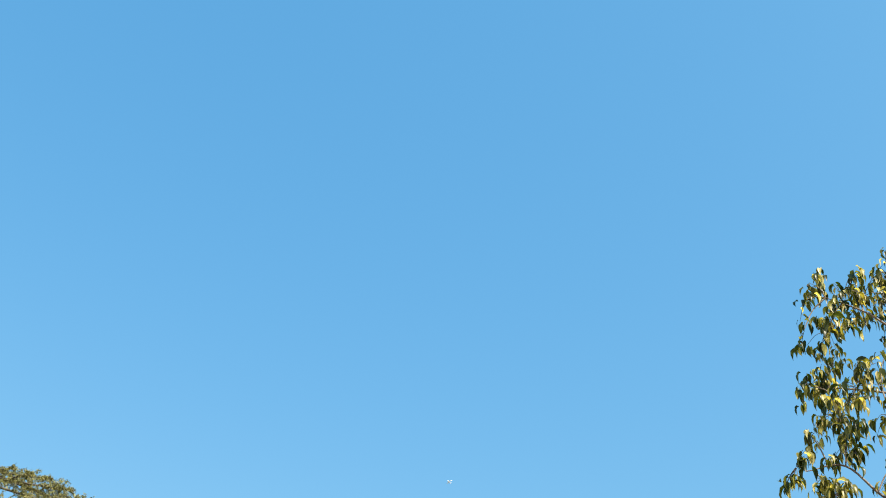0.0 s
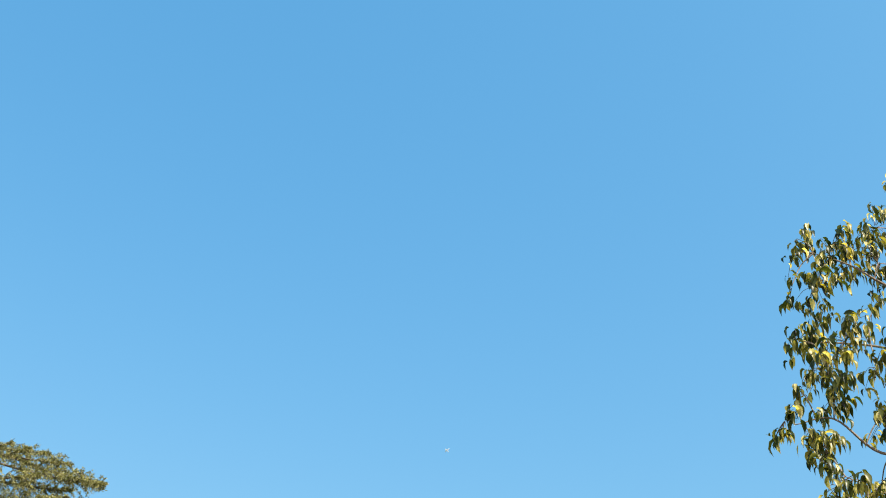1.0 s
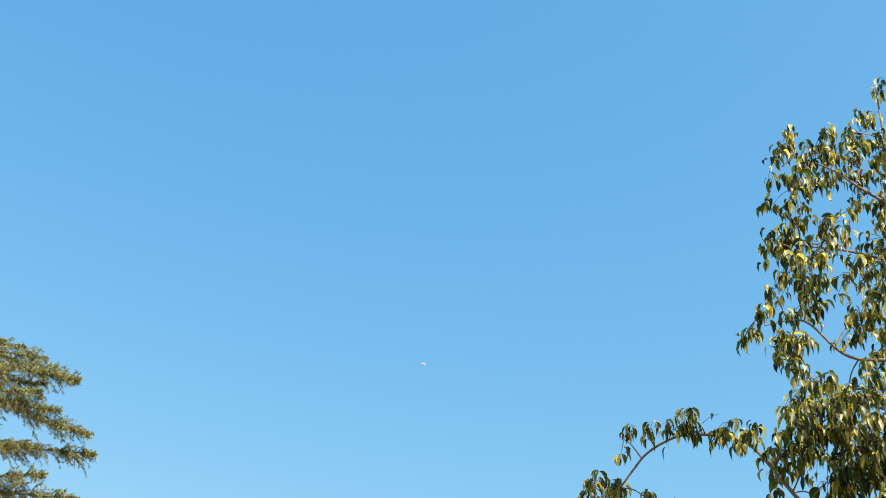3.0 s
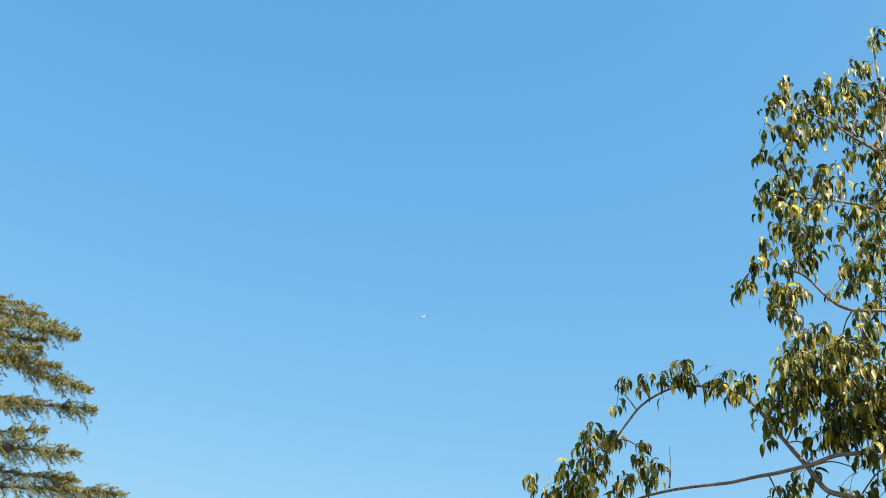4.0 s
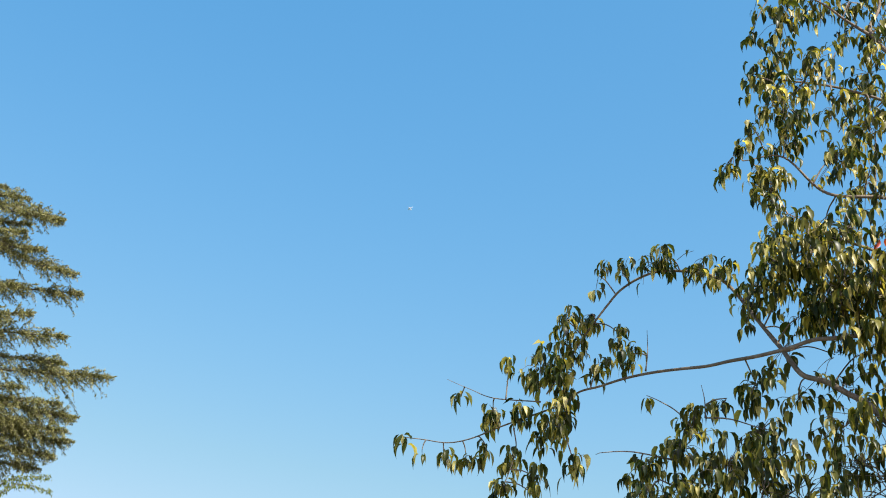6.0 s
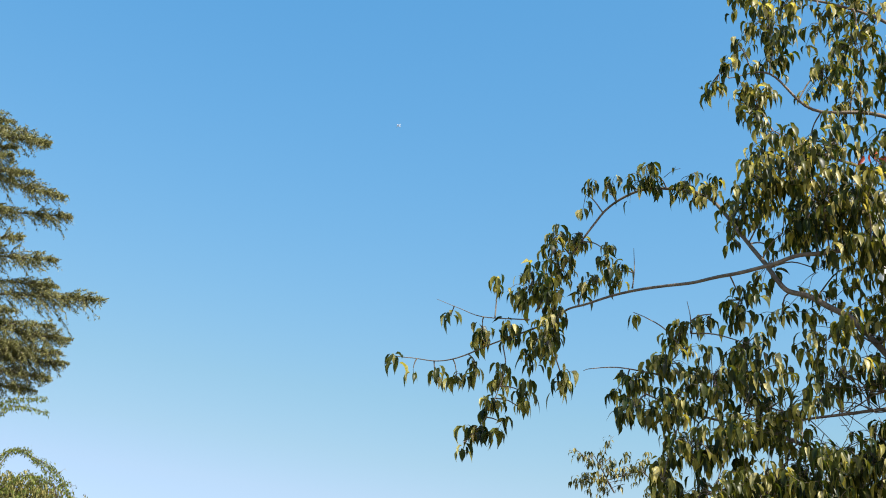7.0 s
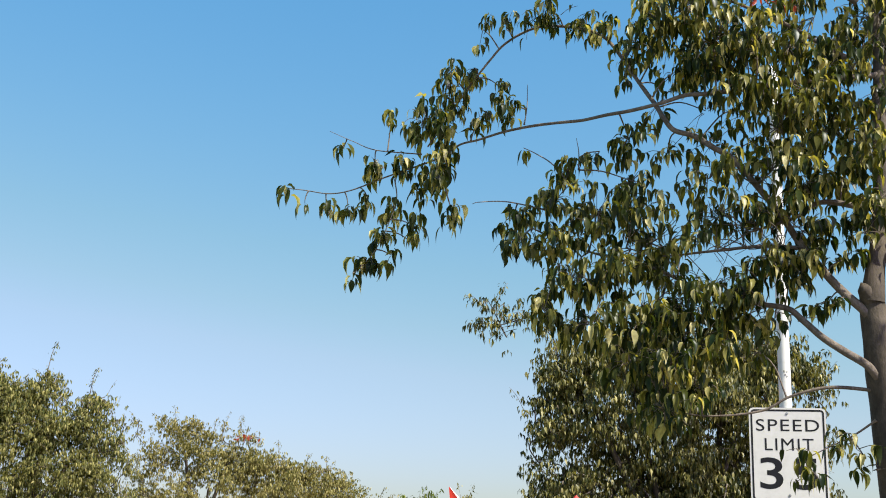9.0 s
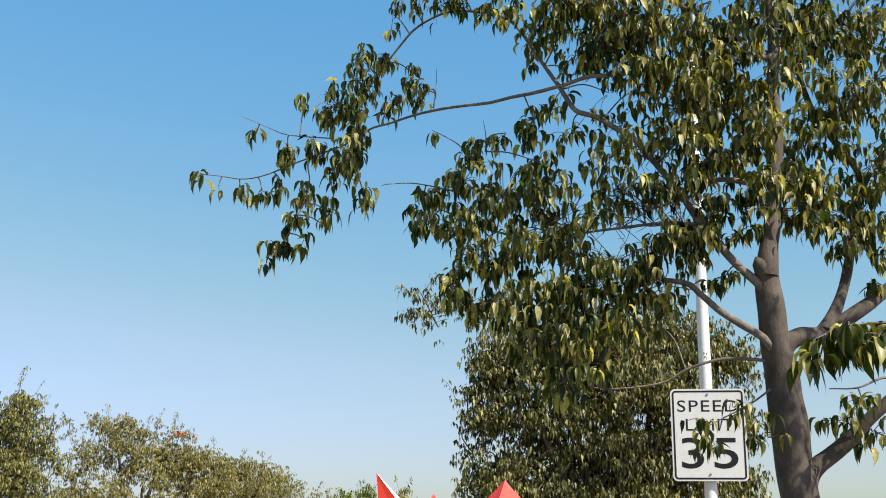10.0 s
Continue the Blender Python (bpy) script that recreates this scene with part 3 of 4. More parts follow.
cloud(1.635, 2.50, 1.920, 0.080, 0.034, 78, single=True, deep=0.08, length=0.068)
cloud(1.74, 2.50, 1.935, 0.027, 0.032, 30, single=True, deep=0.08, length=0.068)
cloud(1.535, 2.50, 1.885, 0.018, 0.028, 10, single=True, deep=0.08, length=0.068)
cloud(2.11, 4.35, 5.470, 0.042, 0.054, 32)
cloud(1.97, 4.30, 5.170, 0.097, 0.085, 94)
cloud(1.58, 4.20, 5.000, 0.081, 0.049, 58)
cloud(1.69, 4.20, 4.940, 0.076, 0.081, 87)
cloud(1.51, 4.20, 4.910, 0.021, 0.053, 15)
cloud(1.48, 4.20, 4.740, 0.026, 0.037, 15)
cloud(1.59, 4.20, 4.740, 0.094, 0.084, 109, deep=0.34)
cloud(1.80, 4.25, 4.970, 0.099, 0.110, 123, deep=0.34)
cloud(1.92, 4.25, 4.910, 0.093, 0.099, 94)
cloud(2.09, 4.30, 5.090, 0.068, 0.125, 101)
cloud(2.02, 4.25, 4.760, 0.065, 0.092, 72)
cloud(1.44, 4.15, 4.420, 0.035, 0.055, 24)
cloud(1.52, 4.15, 4.450, 0.075, 0.080, 87)
cloud(1.67, 4.20, 4.440, 0.112, 0.102, 145, deep=0.34)
cloud(1.52, 4.10, 4.240, 0.102, 0.083, 116, deep=0.34)
cloud(1.53, 4.10, 4.090, 0.067, 0.096, 94)
cloud(1.41, 4.15, 4.160, 0.034, 0.034, 21)
cloud(1.31, 4.10, 3.980, 0.042, 0.061, 54)
cloud(1.40, 4.10, 3.930, 0.033, 0.061, 36)
cloud(1.81, 4.20, 4.600, 0.037, 0.042, 24)
cloud(1.94, 4.20, 4.490, 0.089, 0.130, 138, deep=0.34)
cloud(1.75, 4.15, 4.280, 0.060, 0.055, 43)
cloud(1.72, 4.10, 3.990, 0.043, 0.120, 80)
cloud(1.87, 4.10, 4.160, 0.074, 0.133, 131, deep=0.34)
cloud(1.83, 4.10, 3.900, 0.072, 0.106, 109, deep=0.34)
cloud(1.43, 4.05, 3.820, 0.078, 0.092, 101)
cloud(1.44, 4.00, 3.640, 0.103, 0.090, 99, deep=0.34)
cloud(1.53, 4.00, 3.520, 0.120, 0.111, 135, deep=0.34)
cloud(1.68, 4.00, 3.620, 0.114, 0.123, 131, deep=0.34)
cloud(1.64, 4.00, 3.380, 0.120, 0.133, 157, deep=0.34)
cloud(1.75, 4.00, 3.460, 0.090, 0.157, 122, deep=0.34)
cloud(1.44, 4.05, 3.500, 0.111, 0.076, 86, deep=0.34)
cloud(2.23, 4.30, 5.130, 0.144, 0.173, 167, deep=0.34)
cloud(2.27, 4.20, 4.670, 0.163, 0.217, 254, deep=0.34)
cloud(2.11, 4.15, 4.160, 0.152, 0.203, 291, deep=0.34)
cloud(2.54, 4.30, 5.080, 0.175, 0.234, 254, deep=0.34)
cloud(1.99, 4.05, 3.730, 0.142, 0.190, 288, deep=0.34)
cloud(2.44, 4.15, 4.410, 0.160, 0.240, 291, deep=0.34)
cloud(2.51, 4.10, 3.960, 0.179, 0.255, 327, deep=0.34)
cloud(2.30, 4.05, 3.550, 0.168, 0.216, 288, deep=0.34)
cloud(2.52, 4.40, 5.490, 0.187, 0.218, 181, deep=0.34)
cloud(2.80, 4.40, 5.690, 0.194, 0.259, 218, deep=0.34)
cloud(3.05, 3.75, 3.100, 0.35, 0.25, 357, deep=0.3)
cloud(3.25, 3.35, 2.750, 0.3, 0.25, 158, deep=0.3)
cloud(3.35, 3.90, 3.500, 0.35, 0.3, 221, deep=0.3)
cloud(2.95, 3.50, 3.600, 0.3, 0.3, 179, deep=0.3)
cloud(3.50, 3.50, 3.100, 0.3, 0.3, 179, deep=0.3)
cloud(2.95, 3.95, 4.100, 0.35, 0.3, 223, deep=0.3)
cloud(2.75, 3.50, 4.100, 0.3, 0.3, 179, deep=0.3)
cloud(3.00, 3.00, 3.200, 0.3, 0.25, 179, deep=0.3)
cloud(3.40, 3.00, 3.600, 0.35, 0.3, 223, deep=0.3)
cloud(2.90, 3.10, 2.500, 0.25, 0.2, 105, deep=0.3)
cloud(3.10, 4.40, 3.200, 0.35, 0.3, 179, deep=0.3)
cloud(2.80, 4.50, 3.978, 0.4, 0.35, 223, deep=0.3)
cloud(3.60, 4.00, 2.700, 0.35, 0.3, 158, deep=0.3)
cloud(2.23, 3.86, 2.660, 0.050, 0.060, 22, deep=0.12)
cloud(2.28, 3.82, 2.610, 0.050, 0.070, 26, deep=0.12)
cloud(2.38, 3.85, 2.640, 0.060, 0.060, 28, deep=0.12)
cloud(2.44, 3.85, 2.580, 0.060, 0.060, 30, deep=0.12)
cloud(2.53, 3.85, 2.620, 0.060, 0.070, 30, deep=0.12)
cloud(2.57, 3.85, 2.520, 0.050, 0.070, 28, deep=0.12)
cloud(2.40, 3.88, 2.540, 0.040, 0.050, 16, deep=0.12)
cloud(2.56, 3.86, 2.410, 0.040, 0.050, 16, deep=0.12)
cloud(2.57, 3.90, 2.730, 0.060, 0.060, 28, deep=0.12)
cloud(2.36, 3.90, 2.740, 0.060, 0.060, 28, deep=0.12)
cloud(2.04, 3.92, 2.570, 0.050, 0.050, 20, deep=0.12)
cloud(2.00, 3.90, 2.410, 0.035, 0.050, 14, deep=0.12)
cloud(2.08, 3.88, 2.600, 0.040, 0.050, 14, deep=0.12)
cloud(1.81, 4.00, 2.570, 0.050, 0.060, 24, deep=0.12)
cloud(1.68, 4.05, 2.410, 0.060, 0.060, 32, deep=0.12)
cloud(1.76, 4.05, 2.360, 0.060, 0.060, 32, deep=0.12)
cloud(1.84, 4.02, 2.370, 0.050, 0.060, 26, deep=0.12)
cloud(1.68, 4.08, 2.280, 0.060, 0.060, 30, deep=0.12)
cloud(1.79, 4.05, 2.260, 0.050, 0.060, 26, deep=0.12)
cloud(1.58, 4.10, 2.320, 0.060, 0.070, 34, deep=0.12)
cloud(1.89, 4.00, 2.500, 0.050, 0.060, 24, deep=0.12)
cloud(1.90, 3.98, 2.620, 0.050, 0.060, 24, deep=0.12)
cloud(1.73, 4.02, 2.470, 0.050, 0.050, 20, deep=0.12)
cloud(1.54, 4.12, 2.210, 0.060, 0.060, 30, deep=0.12)
cloud(1.47, 4.15, 2.290, 0.060, 0.060, 30, deep=0.12)
fill = np.random.default_rng(17)
for i in range(9):
    for j in range(12):
        x, z = 1.58 + i * 0.16 + fill.uniform(-0.06, 0.06), 2.72 + j * 0.17 + fill.uniform(-0.06, 0.06)
        if z < 2.98 - 0.1 * (x > 2.3) or (z > 3.3 and x < 1.55 + 0.28 * (z - 3.3)) or fill.uniform() < 0.28:
            continue
        cloud(x, 4.08 + fill.uniform(-0.2, 0.45), z, 0.10, 0.09, (40 if x > 1.9 else 30) if z < 3.6 else 12, deep=0.3)
# bare twigs springing from the boughs inside the crown
inner = reach[(reach[:, 0] > 1.4) & (reach[:, 0] < 1.92) & (reach[:, 2] > 2.3) & (reach[:, 2] < 3.0)]
for _ in range(90):
    a = inner[rng.integers(0, len(inner))]
    d = rng.normal(0, 1, 3) * np.array((1, 0.7, 0.7)) + np.array((-0.3, 0, -0.1))
    d *= rng.uniform(0.08, 0.22) / np.linalg.norm(d)
    b1 = a + d * 0.5 + rng.normal(0, 0.02, 3)
    tube(twigs, spline([a, b1, a + d + np.array((0, 0, rng.uniform(-0.03, 0.05)))], 3), 0.0026, 0.0012, 4)
    e = rng.normal(0, 0.06, 3)
    tube(twigs, spline([b1, b1 + e * 0.6 + rng.normal(0, 0.01, 3), b1 + e], 3), 0.0018, 0.0009, 3)
foliage = Shape()
kind_of = rng.integers(0, len(LEAVES), len(leaf_o))
for k, (blade, blade_faces) in enumerate(LEAVES):
    foliage.many(blade, blade_faces, np.array(leaf_f)[kind_of == k], np.array(leaf_o)[kind_of == k])
tagged(hang(part("foliage", foliage, M_FOLIAGE, None, "drooping olive and yellow-green pointed leaves"), tree), kind="stuff")
tagged(hang(part("brushwood", twigs, M_TWIG, None), tree), kind="stuff")

# ---- speed sign on its pole ----
PX, PY = 4.37, 9.64
pole = thing("street_pole", "tall round white-painted steel pole behind the speed sign", "pole", at=(PX, PY, 0))
s = Shape()
tube(s, [(PX, PY, z) for z in np.linspace(0, 6.0, 12)], 0.060, 0.046, 24)
hang(part("shaft", s, M_POLE, None), pole)
s = Shape()
tube(s, [(PX, PY, z) for z in (0.0, 0.02, 0.03, 0.25, 0.28)], 0.12, 0.09, 20)
hang(part("base_cover", s, M_POLE, None), pole)
s = Shape()
tube(s, [(PX, PY, z) for z in (5.98, 6.04, 6.07)], 0.052, 0.03, 20)
hang(part("cap", s, M_POLE, None), pole)


for dx, dz, w_, h_ in ((-0.012, 0.03, 0.014, 0.018), (0.012, 0.028, 0.012, 0.012), (-0.004, 0.0, 0.02, 0.01), (0.012, -0.012, 0.01, 0.016)):
    s = Shape()
    a0 = radians(-104) + dx / 0.053
    rows = [[(PX + 0.0560 * math.cos(a0 + k * w_ / 0.18), PY + 0.0560 * math.sin(a0 + k * w_ / 0.18), 3.19 + dz + e * h_ / 2) for k in (-1, 0, 1)] for e in (-1, 1)]
    s.add(rows[0] + rows[1], [(0, 1, 4, 3), (1, 2, 5, 4)])
    hang(part("scuff", s, M_BLACK, None, "dark scuffed mark on the paint"), pole)


def plate(w, h, r, depth, seg=6):
    """An upright plate with rounded corners, facing -y, centred on the origin."""
    bm = bmesh.new()
    pts = []
    for cx, cz, a0 in ((w / 2 - r, h / 2 - r, 0), (-w / 2 + r, h / 2 - r, 90), (-w / 2 + r, -h / 2 + r, 180), (w / 2 - r, -h / 2 + r, 270)):
        for k in range(seg + 1):
            a = radians(a0 + 90 * k / seg)
            pts.append((cx + r * math.cos(a), cz + r * math.sin(a)))
    front = [bm.verts.new((x, -depth / 2, z)) for x, z in pts]
    back = [bm.verts.new((x, depth / 2, z)) for x, z in pts]
    bm.faces.new(front)
    bm.faces.new(back[::-1])
    for i in range(len(pts)):
        j = (i + 1) % len(pts)
        bm.faces.new((front[j], front[i], back[i], back[j]))
    bmesh.ops.recalc_face_normals(bm, faces=bm.faces)
    return bm


def rounded_ring(w, h, r, band, y):
    """A thin flat border line with rounded corners."""
    bm = bmesh.new()
    loops = []
    for off in (0, band):
        ww, hh, rr = w - 2 * off, h - 2 * off, max(r - off, 0.004)
        loop = []
        for cx, cz, a0 in ((ww / 2 - rr, hh / 2 - rr, 0), (-ww / 2 + rr, hh / 2 - rr, 90), (-ww / 2 + rr, -hh / 2 + rr, 180), (ww / 2 - rr, -hh / 2 + rr, 270)):
            for k in range(7):
                a = radians(a0 + 15 * k)
                loop.append(bm.verts.new((cx + rr * math.cos(a), y, cz + rr * math.sin(a))))
        loops.append(loop)
    n = len(loops[0])
    for i in range(n):
        j = (i + 1) % n
        bm.faces.new((loops[0][i], loops[0][j], loops[1][j], loops[1][i]))
    return bm


def lettering(name, body, width, height, x, z, bold, parent):
    cu = bpy.data.curves.new(name, "FONT")
    cu.body, cu.align_x, cu.align_y, cu.offset, cu.extrude, cu.resolution_u = body, "CENTER", "CENTER", bold, 0.0, 4
    cu.space_character = 1.12
    tmp = new(name, cu)
    bpy.context.view_layer.update()
    me = bpy.data.meshes.new_from_object(tmp.evaluated_get(bpy.context.evaluated_depsgraph_get()))
    bpy.data.objects.remove(tmp)
    co = np.array([v.co[:] for v in me.vertices])
    lo, hi = co.min(0), co.max(0)
    for v, c in zip(me.vertices, co):
        v.co = (x + ((c[0] - lo[0]) / (hi[0] - lo[0]) - 0.5) * width, -0.0035, z + ((c[1] - lo[1]) / (hi[1] - lo[1]) - 0.5) * height)
    me.materials.clear()
    me.materials.append(M_BLACK)
    ob = part(name, me, None, parent)
    return ob


sign = thing("speed_limit_sign", "white metal speed limit sign with black lettering and border", "road sign", at=(4.34, 9.555, 2.51))
sign.scale = (1.03, 1.03, 1.03)
sign.rotation_euler = (0, 0, radians(-18.5))
panel = part("panel", plate(0.61, 0.762, 0.038, 0.004), M_SIGN, sign)
part("border", rounded_ring(0.582, 0.734, 0.03, 0.014, -0.004), M_BLACK, sign, "black border line")
lettering("word_speed", "SPEED", 0.50, 0.097, 0.0, 0.238, 0.001, sign)
lettering("word_limit", "LIMIT", 0.385, 0.098, 0.008, 0.082, 0.001, sign)
lettering("number_limit", "35", 0.46, 0.255, 0.0, -0.152, 0.008, sign)
for z in (0.335, -0.325):
    bm = bmesh.new()
    bmesh.ops.create_cone(bm, cap_ends=True, segments=10, radius1=0.011, radius2=0.008, depth=0.008, matrix=Matrix.Translation((0.0, -0.006, z)) @ Matrix.Rotation(radians(90), 4, "X"))
    part("bolt", bm, M_STEEL, sign)
for z in (0.25, -0.25):
    bm = bmesh.new()
    bmesh.ops.create_cone(bm, cap_ends=False, segments=20, radius1=0.060, radius2=0.060, depth=0.03, matrix=Matrix.Translation((0.03, 0.085, z)))
    bmesh.ops.solidify(bm, geom=bm.faces[:], thickness=-0.004)
    part("bracket", bm, M_STEEL, sign)


# ---- background trees ----
def crown_tree(name, label, base, trunk_r, lobes, material, leaf_len, density, seed, group="", shoots=(), arcs=(), sub=5.5, wisp=0.21):
    """A broadleaf tree: trunk, a limb into every lobe of the crown, and hanging leaves through the lobes."""
    r = np.random.default_rng(seed)
    t = thing(name, label, "tree", group, at=base)
    bx, by, _ = base
    top = np.mean([l[:3] for l in lobes], axis=0)
    fork = np.array((bx + 0.1, by, min(l[2] for l in lobes) * 0.55))
    s = Shape()
    tube(s, spline([(bx, by, -0.05), (bx + 0.05, by, fork[2] * 0.5), fork, fork * 0.4 + top * 0.6], 5), trunk_r, trunk_r * 0.5, 10, 0.5, 0.2, seed)
    hang(part("trunk", s, M_BARK, None), t)
    fo, ff = [], []
    tw = Shape()
    for x, y, z, rx, ry, rz in lobes:
        c = np.array((x, y, z))
        s = Shape()
        root = fork
        if rx < 0.65:
            inward = [np.array(l[:3]) for l in lobes if np.linalg.norm(np.array(l[:3]) - fork) < np.linalg.norm(c - fork) - 0.05]
            root = min(inward or [fork], key=lambda q: np.linalg.norm(q - c))
        tube(s, spline([root, (root + c) / 2 + r.normal(0, 0.15, 3), c, c + np.array((r.normal(0, rx * 0.3), 0, rz * 0.6))], 5), trunk_r * 0.5 if rx > 0.65 else 0.013, 0.006, 6)
        hang(part("limb", s, M_BARK, None), t)
        # clumps over the lobe, each a tuft of leaves with a ragged edge
        k = max(6, int(sub * (rx * rz + rx * ry + ry * rz) ** 0.5 * 4))
        d = r.normal(0, 1, (k, 3))
        d /= np.linalg.norm(d, axis=1)[:, None]
        rad = r.uniform(0.25, 1.12, k) ** 0.6
        centres = c + d * rad[:, None] * np.array((rx, ry, rz))
        for q in centres:
            size = r.uniform(0.14, 0.46) * min(1.0, rx * 1.5)
            n = max(4, int(density * size * size * (60 if rz > wisp else 20)))
            tube(tw, [c + (q - c) * 0.55, (c + (q - c) * 0.8) + (0, 0, 0.05), q], 0.010, 0.004, 3)
            nodes = r.normal(0, 0.5, (max(1, n // 6), 3)) * np.array((size, size, size * 0.8)) + q
            for node in nodes:
                fr = tuft_frames(r, 6, leaf_len)
                fo.append(node + fr[:, :, 2] * r.uniform(0.1, 0.5, (6, 1)) + fr[:, :, 1] * r.uniform(-0.4, 0.2, (6, 1)))
                ff.append(fr)
        # loose sprays that break the edge
        for _ in range(max(2, k // 4)):
            d1 = r.normal(0, 1, 3) + np.array((0, -0.2, 0.35))
            d1 /= np.linalg.norm(d1)
            a = c + d1 * np.array((rx, ry, rz)) * 0.85
            e = a + d1 * leaf_len * r.uniform(1.5, 5.0) + np.array((0, 0, r.uniform(-0.6, 0.9) * leaf_len))
            spray = spline([a, (a + e) / 2 + np.array((0, 0, 0.5 * leaf_len)), e], 3)
            tube(tw, spray, 0.006, 0.003, 3)
            n = r.integers(6, 15)
            at = r.uniform(0.2, 1, n) * (len(spray) - 1)
            fo.append(spray[at.astype(int)] + r.normal(0, 0.3 * leaf_len, (n, 3)))
            ff.append(leaf_frames(r, n, leaf_len * 0.85, 0.6))
    for x, y, z, lx, h in shoots:
        line = spline([(x, y, z - 0.5), (x + lx * 0.4, y, z + h * 0.5), (x + lx, y, z + h)], 5)
        tube(tw, line, 0.012, 0.004, 4)
        n = int(90 * h)
        at = r.uniform(0, 1, n) ** 0.8 * (len(line) - 1)
        fo.append(line[at.astype(int)] + r.normal(0, 0.045, (n, 3)))
        ff.append(leaf_frames(r, n, leaf_len * 0.8, 0.6))
    for stem in arcs:
        line = spline(stem, 8)
        tube(tw, line, 0.014, 0.004, 4)
        n = int(260 * np.linalg.norm(np.array(stem[2]) - np.array(stem[0])))
        at = r.uniform(0.1, 1, n) * (len(line) - 1)
        k0 = at.astype(int)
        fo.append(line[k0] + (line[np.minimum(k0 + 1, len(line) - 1)] - line[k0]) * (at % 1)[:, None] + r.normal(0, 0.035, (n, 3)))
        ff.append(leaf_frames(r, n, leaf_len * 0.9, 0.6))
    f = Shape()
    f.many(SMALL_LEAF[0], SMALL_LEAF[1], np.concatenate(ff), np.concatenate(fo))
    tagged(hang(part("crown", f, material, None), t), kind="stuff")
    tagged(hang(part("brushwood", tw, M_TWIG, None), t), kind="stuff")
    return t


sign_tree_lobes_a = [
    (5.6, 18.4, 3.2, 1.5, 1.2, 1.6), (4.75, 18.5, 2.84, 0.54, 0.54, 0.36), (5.31, 18.5, 2.63, 0.54, 0.54, 0.41), (5.89, 18.5, 3.19, 0.63, 0.63, 0.45), (4.47, 18.5, 2.52, 0.45, 0.45, 0.27),
    (6.69, 18.5, 4.14, 0.54, 0.54, 0.45), (6.86, 18.5, 3.22, 0.54, 0.54, 0.54), (6.6, 18.2, 4.3, 1.5, 1.2, 1.2), (7.3, 18.3, 3.6, 1.4, 1.3, 1.6), (8.1, 18.6, 3.7, 0.8, 0.9, 1.3),
    (6.3, 18.5, 2.2, 1.7, 1.2, 0.9), (7.5, 18.5, 2.2, 1.3, 1.2, 0.9), (4.5, 18.3, 2.9, 0.5, 0.5, 0.35), (5, 18.3, 3.9, 0.6, 0.5, 0.4),
]
sign_tree_lobes_b = [
    (4.3, 18.4, 3.65, 0.45, 0.4, 0.2), (4.7, 18.4, 2.3, 0.7, 0.6, 0.5), (7.2, 18.6, 5.1, 1.2, 1, 0.8), (5.6, 18.4, 4.9, 0.8, 0.8, 0.5), (8.2, 18.6, 4.8, 0.7, 0.7, 0.6),
    (3.3, 18.5, 5.65, 0.3, 0.3, 0.14), (3.45, 18.5, 5.35, 0.4, 0.3, 0.2), (4.1, 18.5, 5.45, 0.5, 0.4, 0.3), (4.9, 18.4, 4.5, 0.66, 0.6, 0.55), (4.3, 18.4, 4.15, 0.4, 0.4, 0.3),
    (4.05, 18.4, 3.8, 0.35, 0.3, 0.16), (4.15, 18.4, 3.1, 0.32, 0.3, 0.2), (4.1, 18.4, 2.6, 0.35, 0.3, 0.18), (4.4, 18.4, 4.75, 0.35, 0.3, 0.2),
]
sign_tree_lobes_c = [
    (8.8, 18.5, 4.5, 0.42, 0.4, 0.3), (8.7, 18.5, 3.9, 0.4, 0.4, 0.35), (8.6, 18.5, 2.9, 0.4, 0.4, 0.5),
]
crown_tree("street_tree", "leafy street tree with olive leaves behind the speed sign", (6.6, 18.6, 0), 0.16, sign_tree_lobes_a + sign_tree_lobes_b + sign_tree_lobes_c,
    M_MID, 0.105, 40, 11, wisp=0.41, sub=4.0)
broad_tree_lobes_a = [
    (-7.26, 28.3, 6.02, 0.25, 0.25, 0.28), (-6.94, 28.3, 5.64, 0.31, 0.31, 0.31), (-7.43, 28.3, 5.7, 0.56, 0.56, 0.42), (-6.53, 28.3, 5.02, 0.19, 0.19, 0.31), (-6.72, 28.3, 4.78, 0.63, 0.63, 0.49),
    (-5.55, 28.3, 5.41, 0.25, 0.25, 0.31), (-5.38, 28.3, 5.29, 0.14, 0.14, 0.19), (-5.63, 28.3, 5.07, 0.49, 0.49, 0.35), (-4.44, 28.3, 4.98, 0.31, 0.31, 0.17), (-4.61, 28.3, 4.57, 0.45, 0.45, 0.28),
    (-9.09, 28.2, 6.48, 0.5, 0.5, 0.25), (-8.4, 28.2, 6.49, 0.42, 0.42, 0.22), (-9.81, 28.2, 6.39, 0.55, 0.55, 0.33), (-8.69, 28.2, 6.08, 0.83, 0.83, 0.39),
]
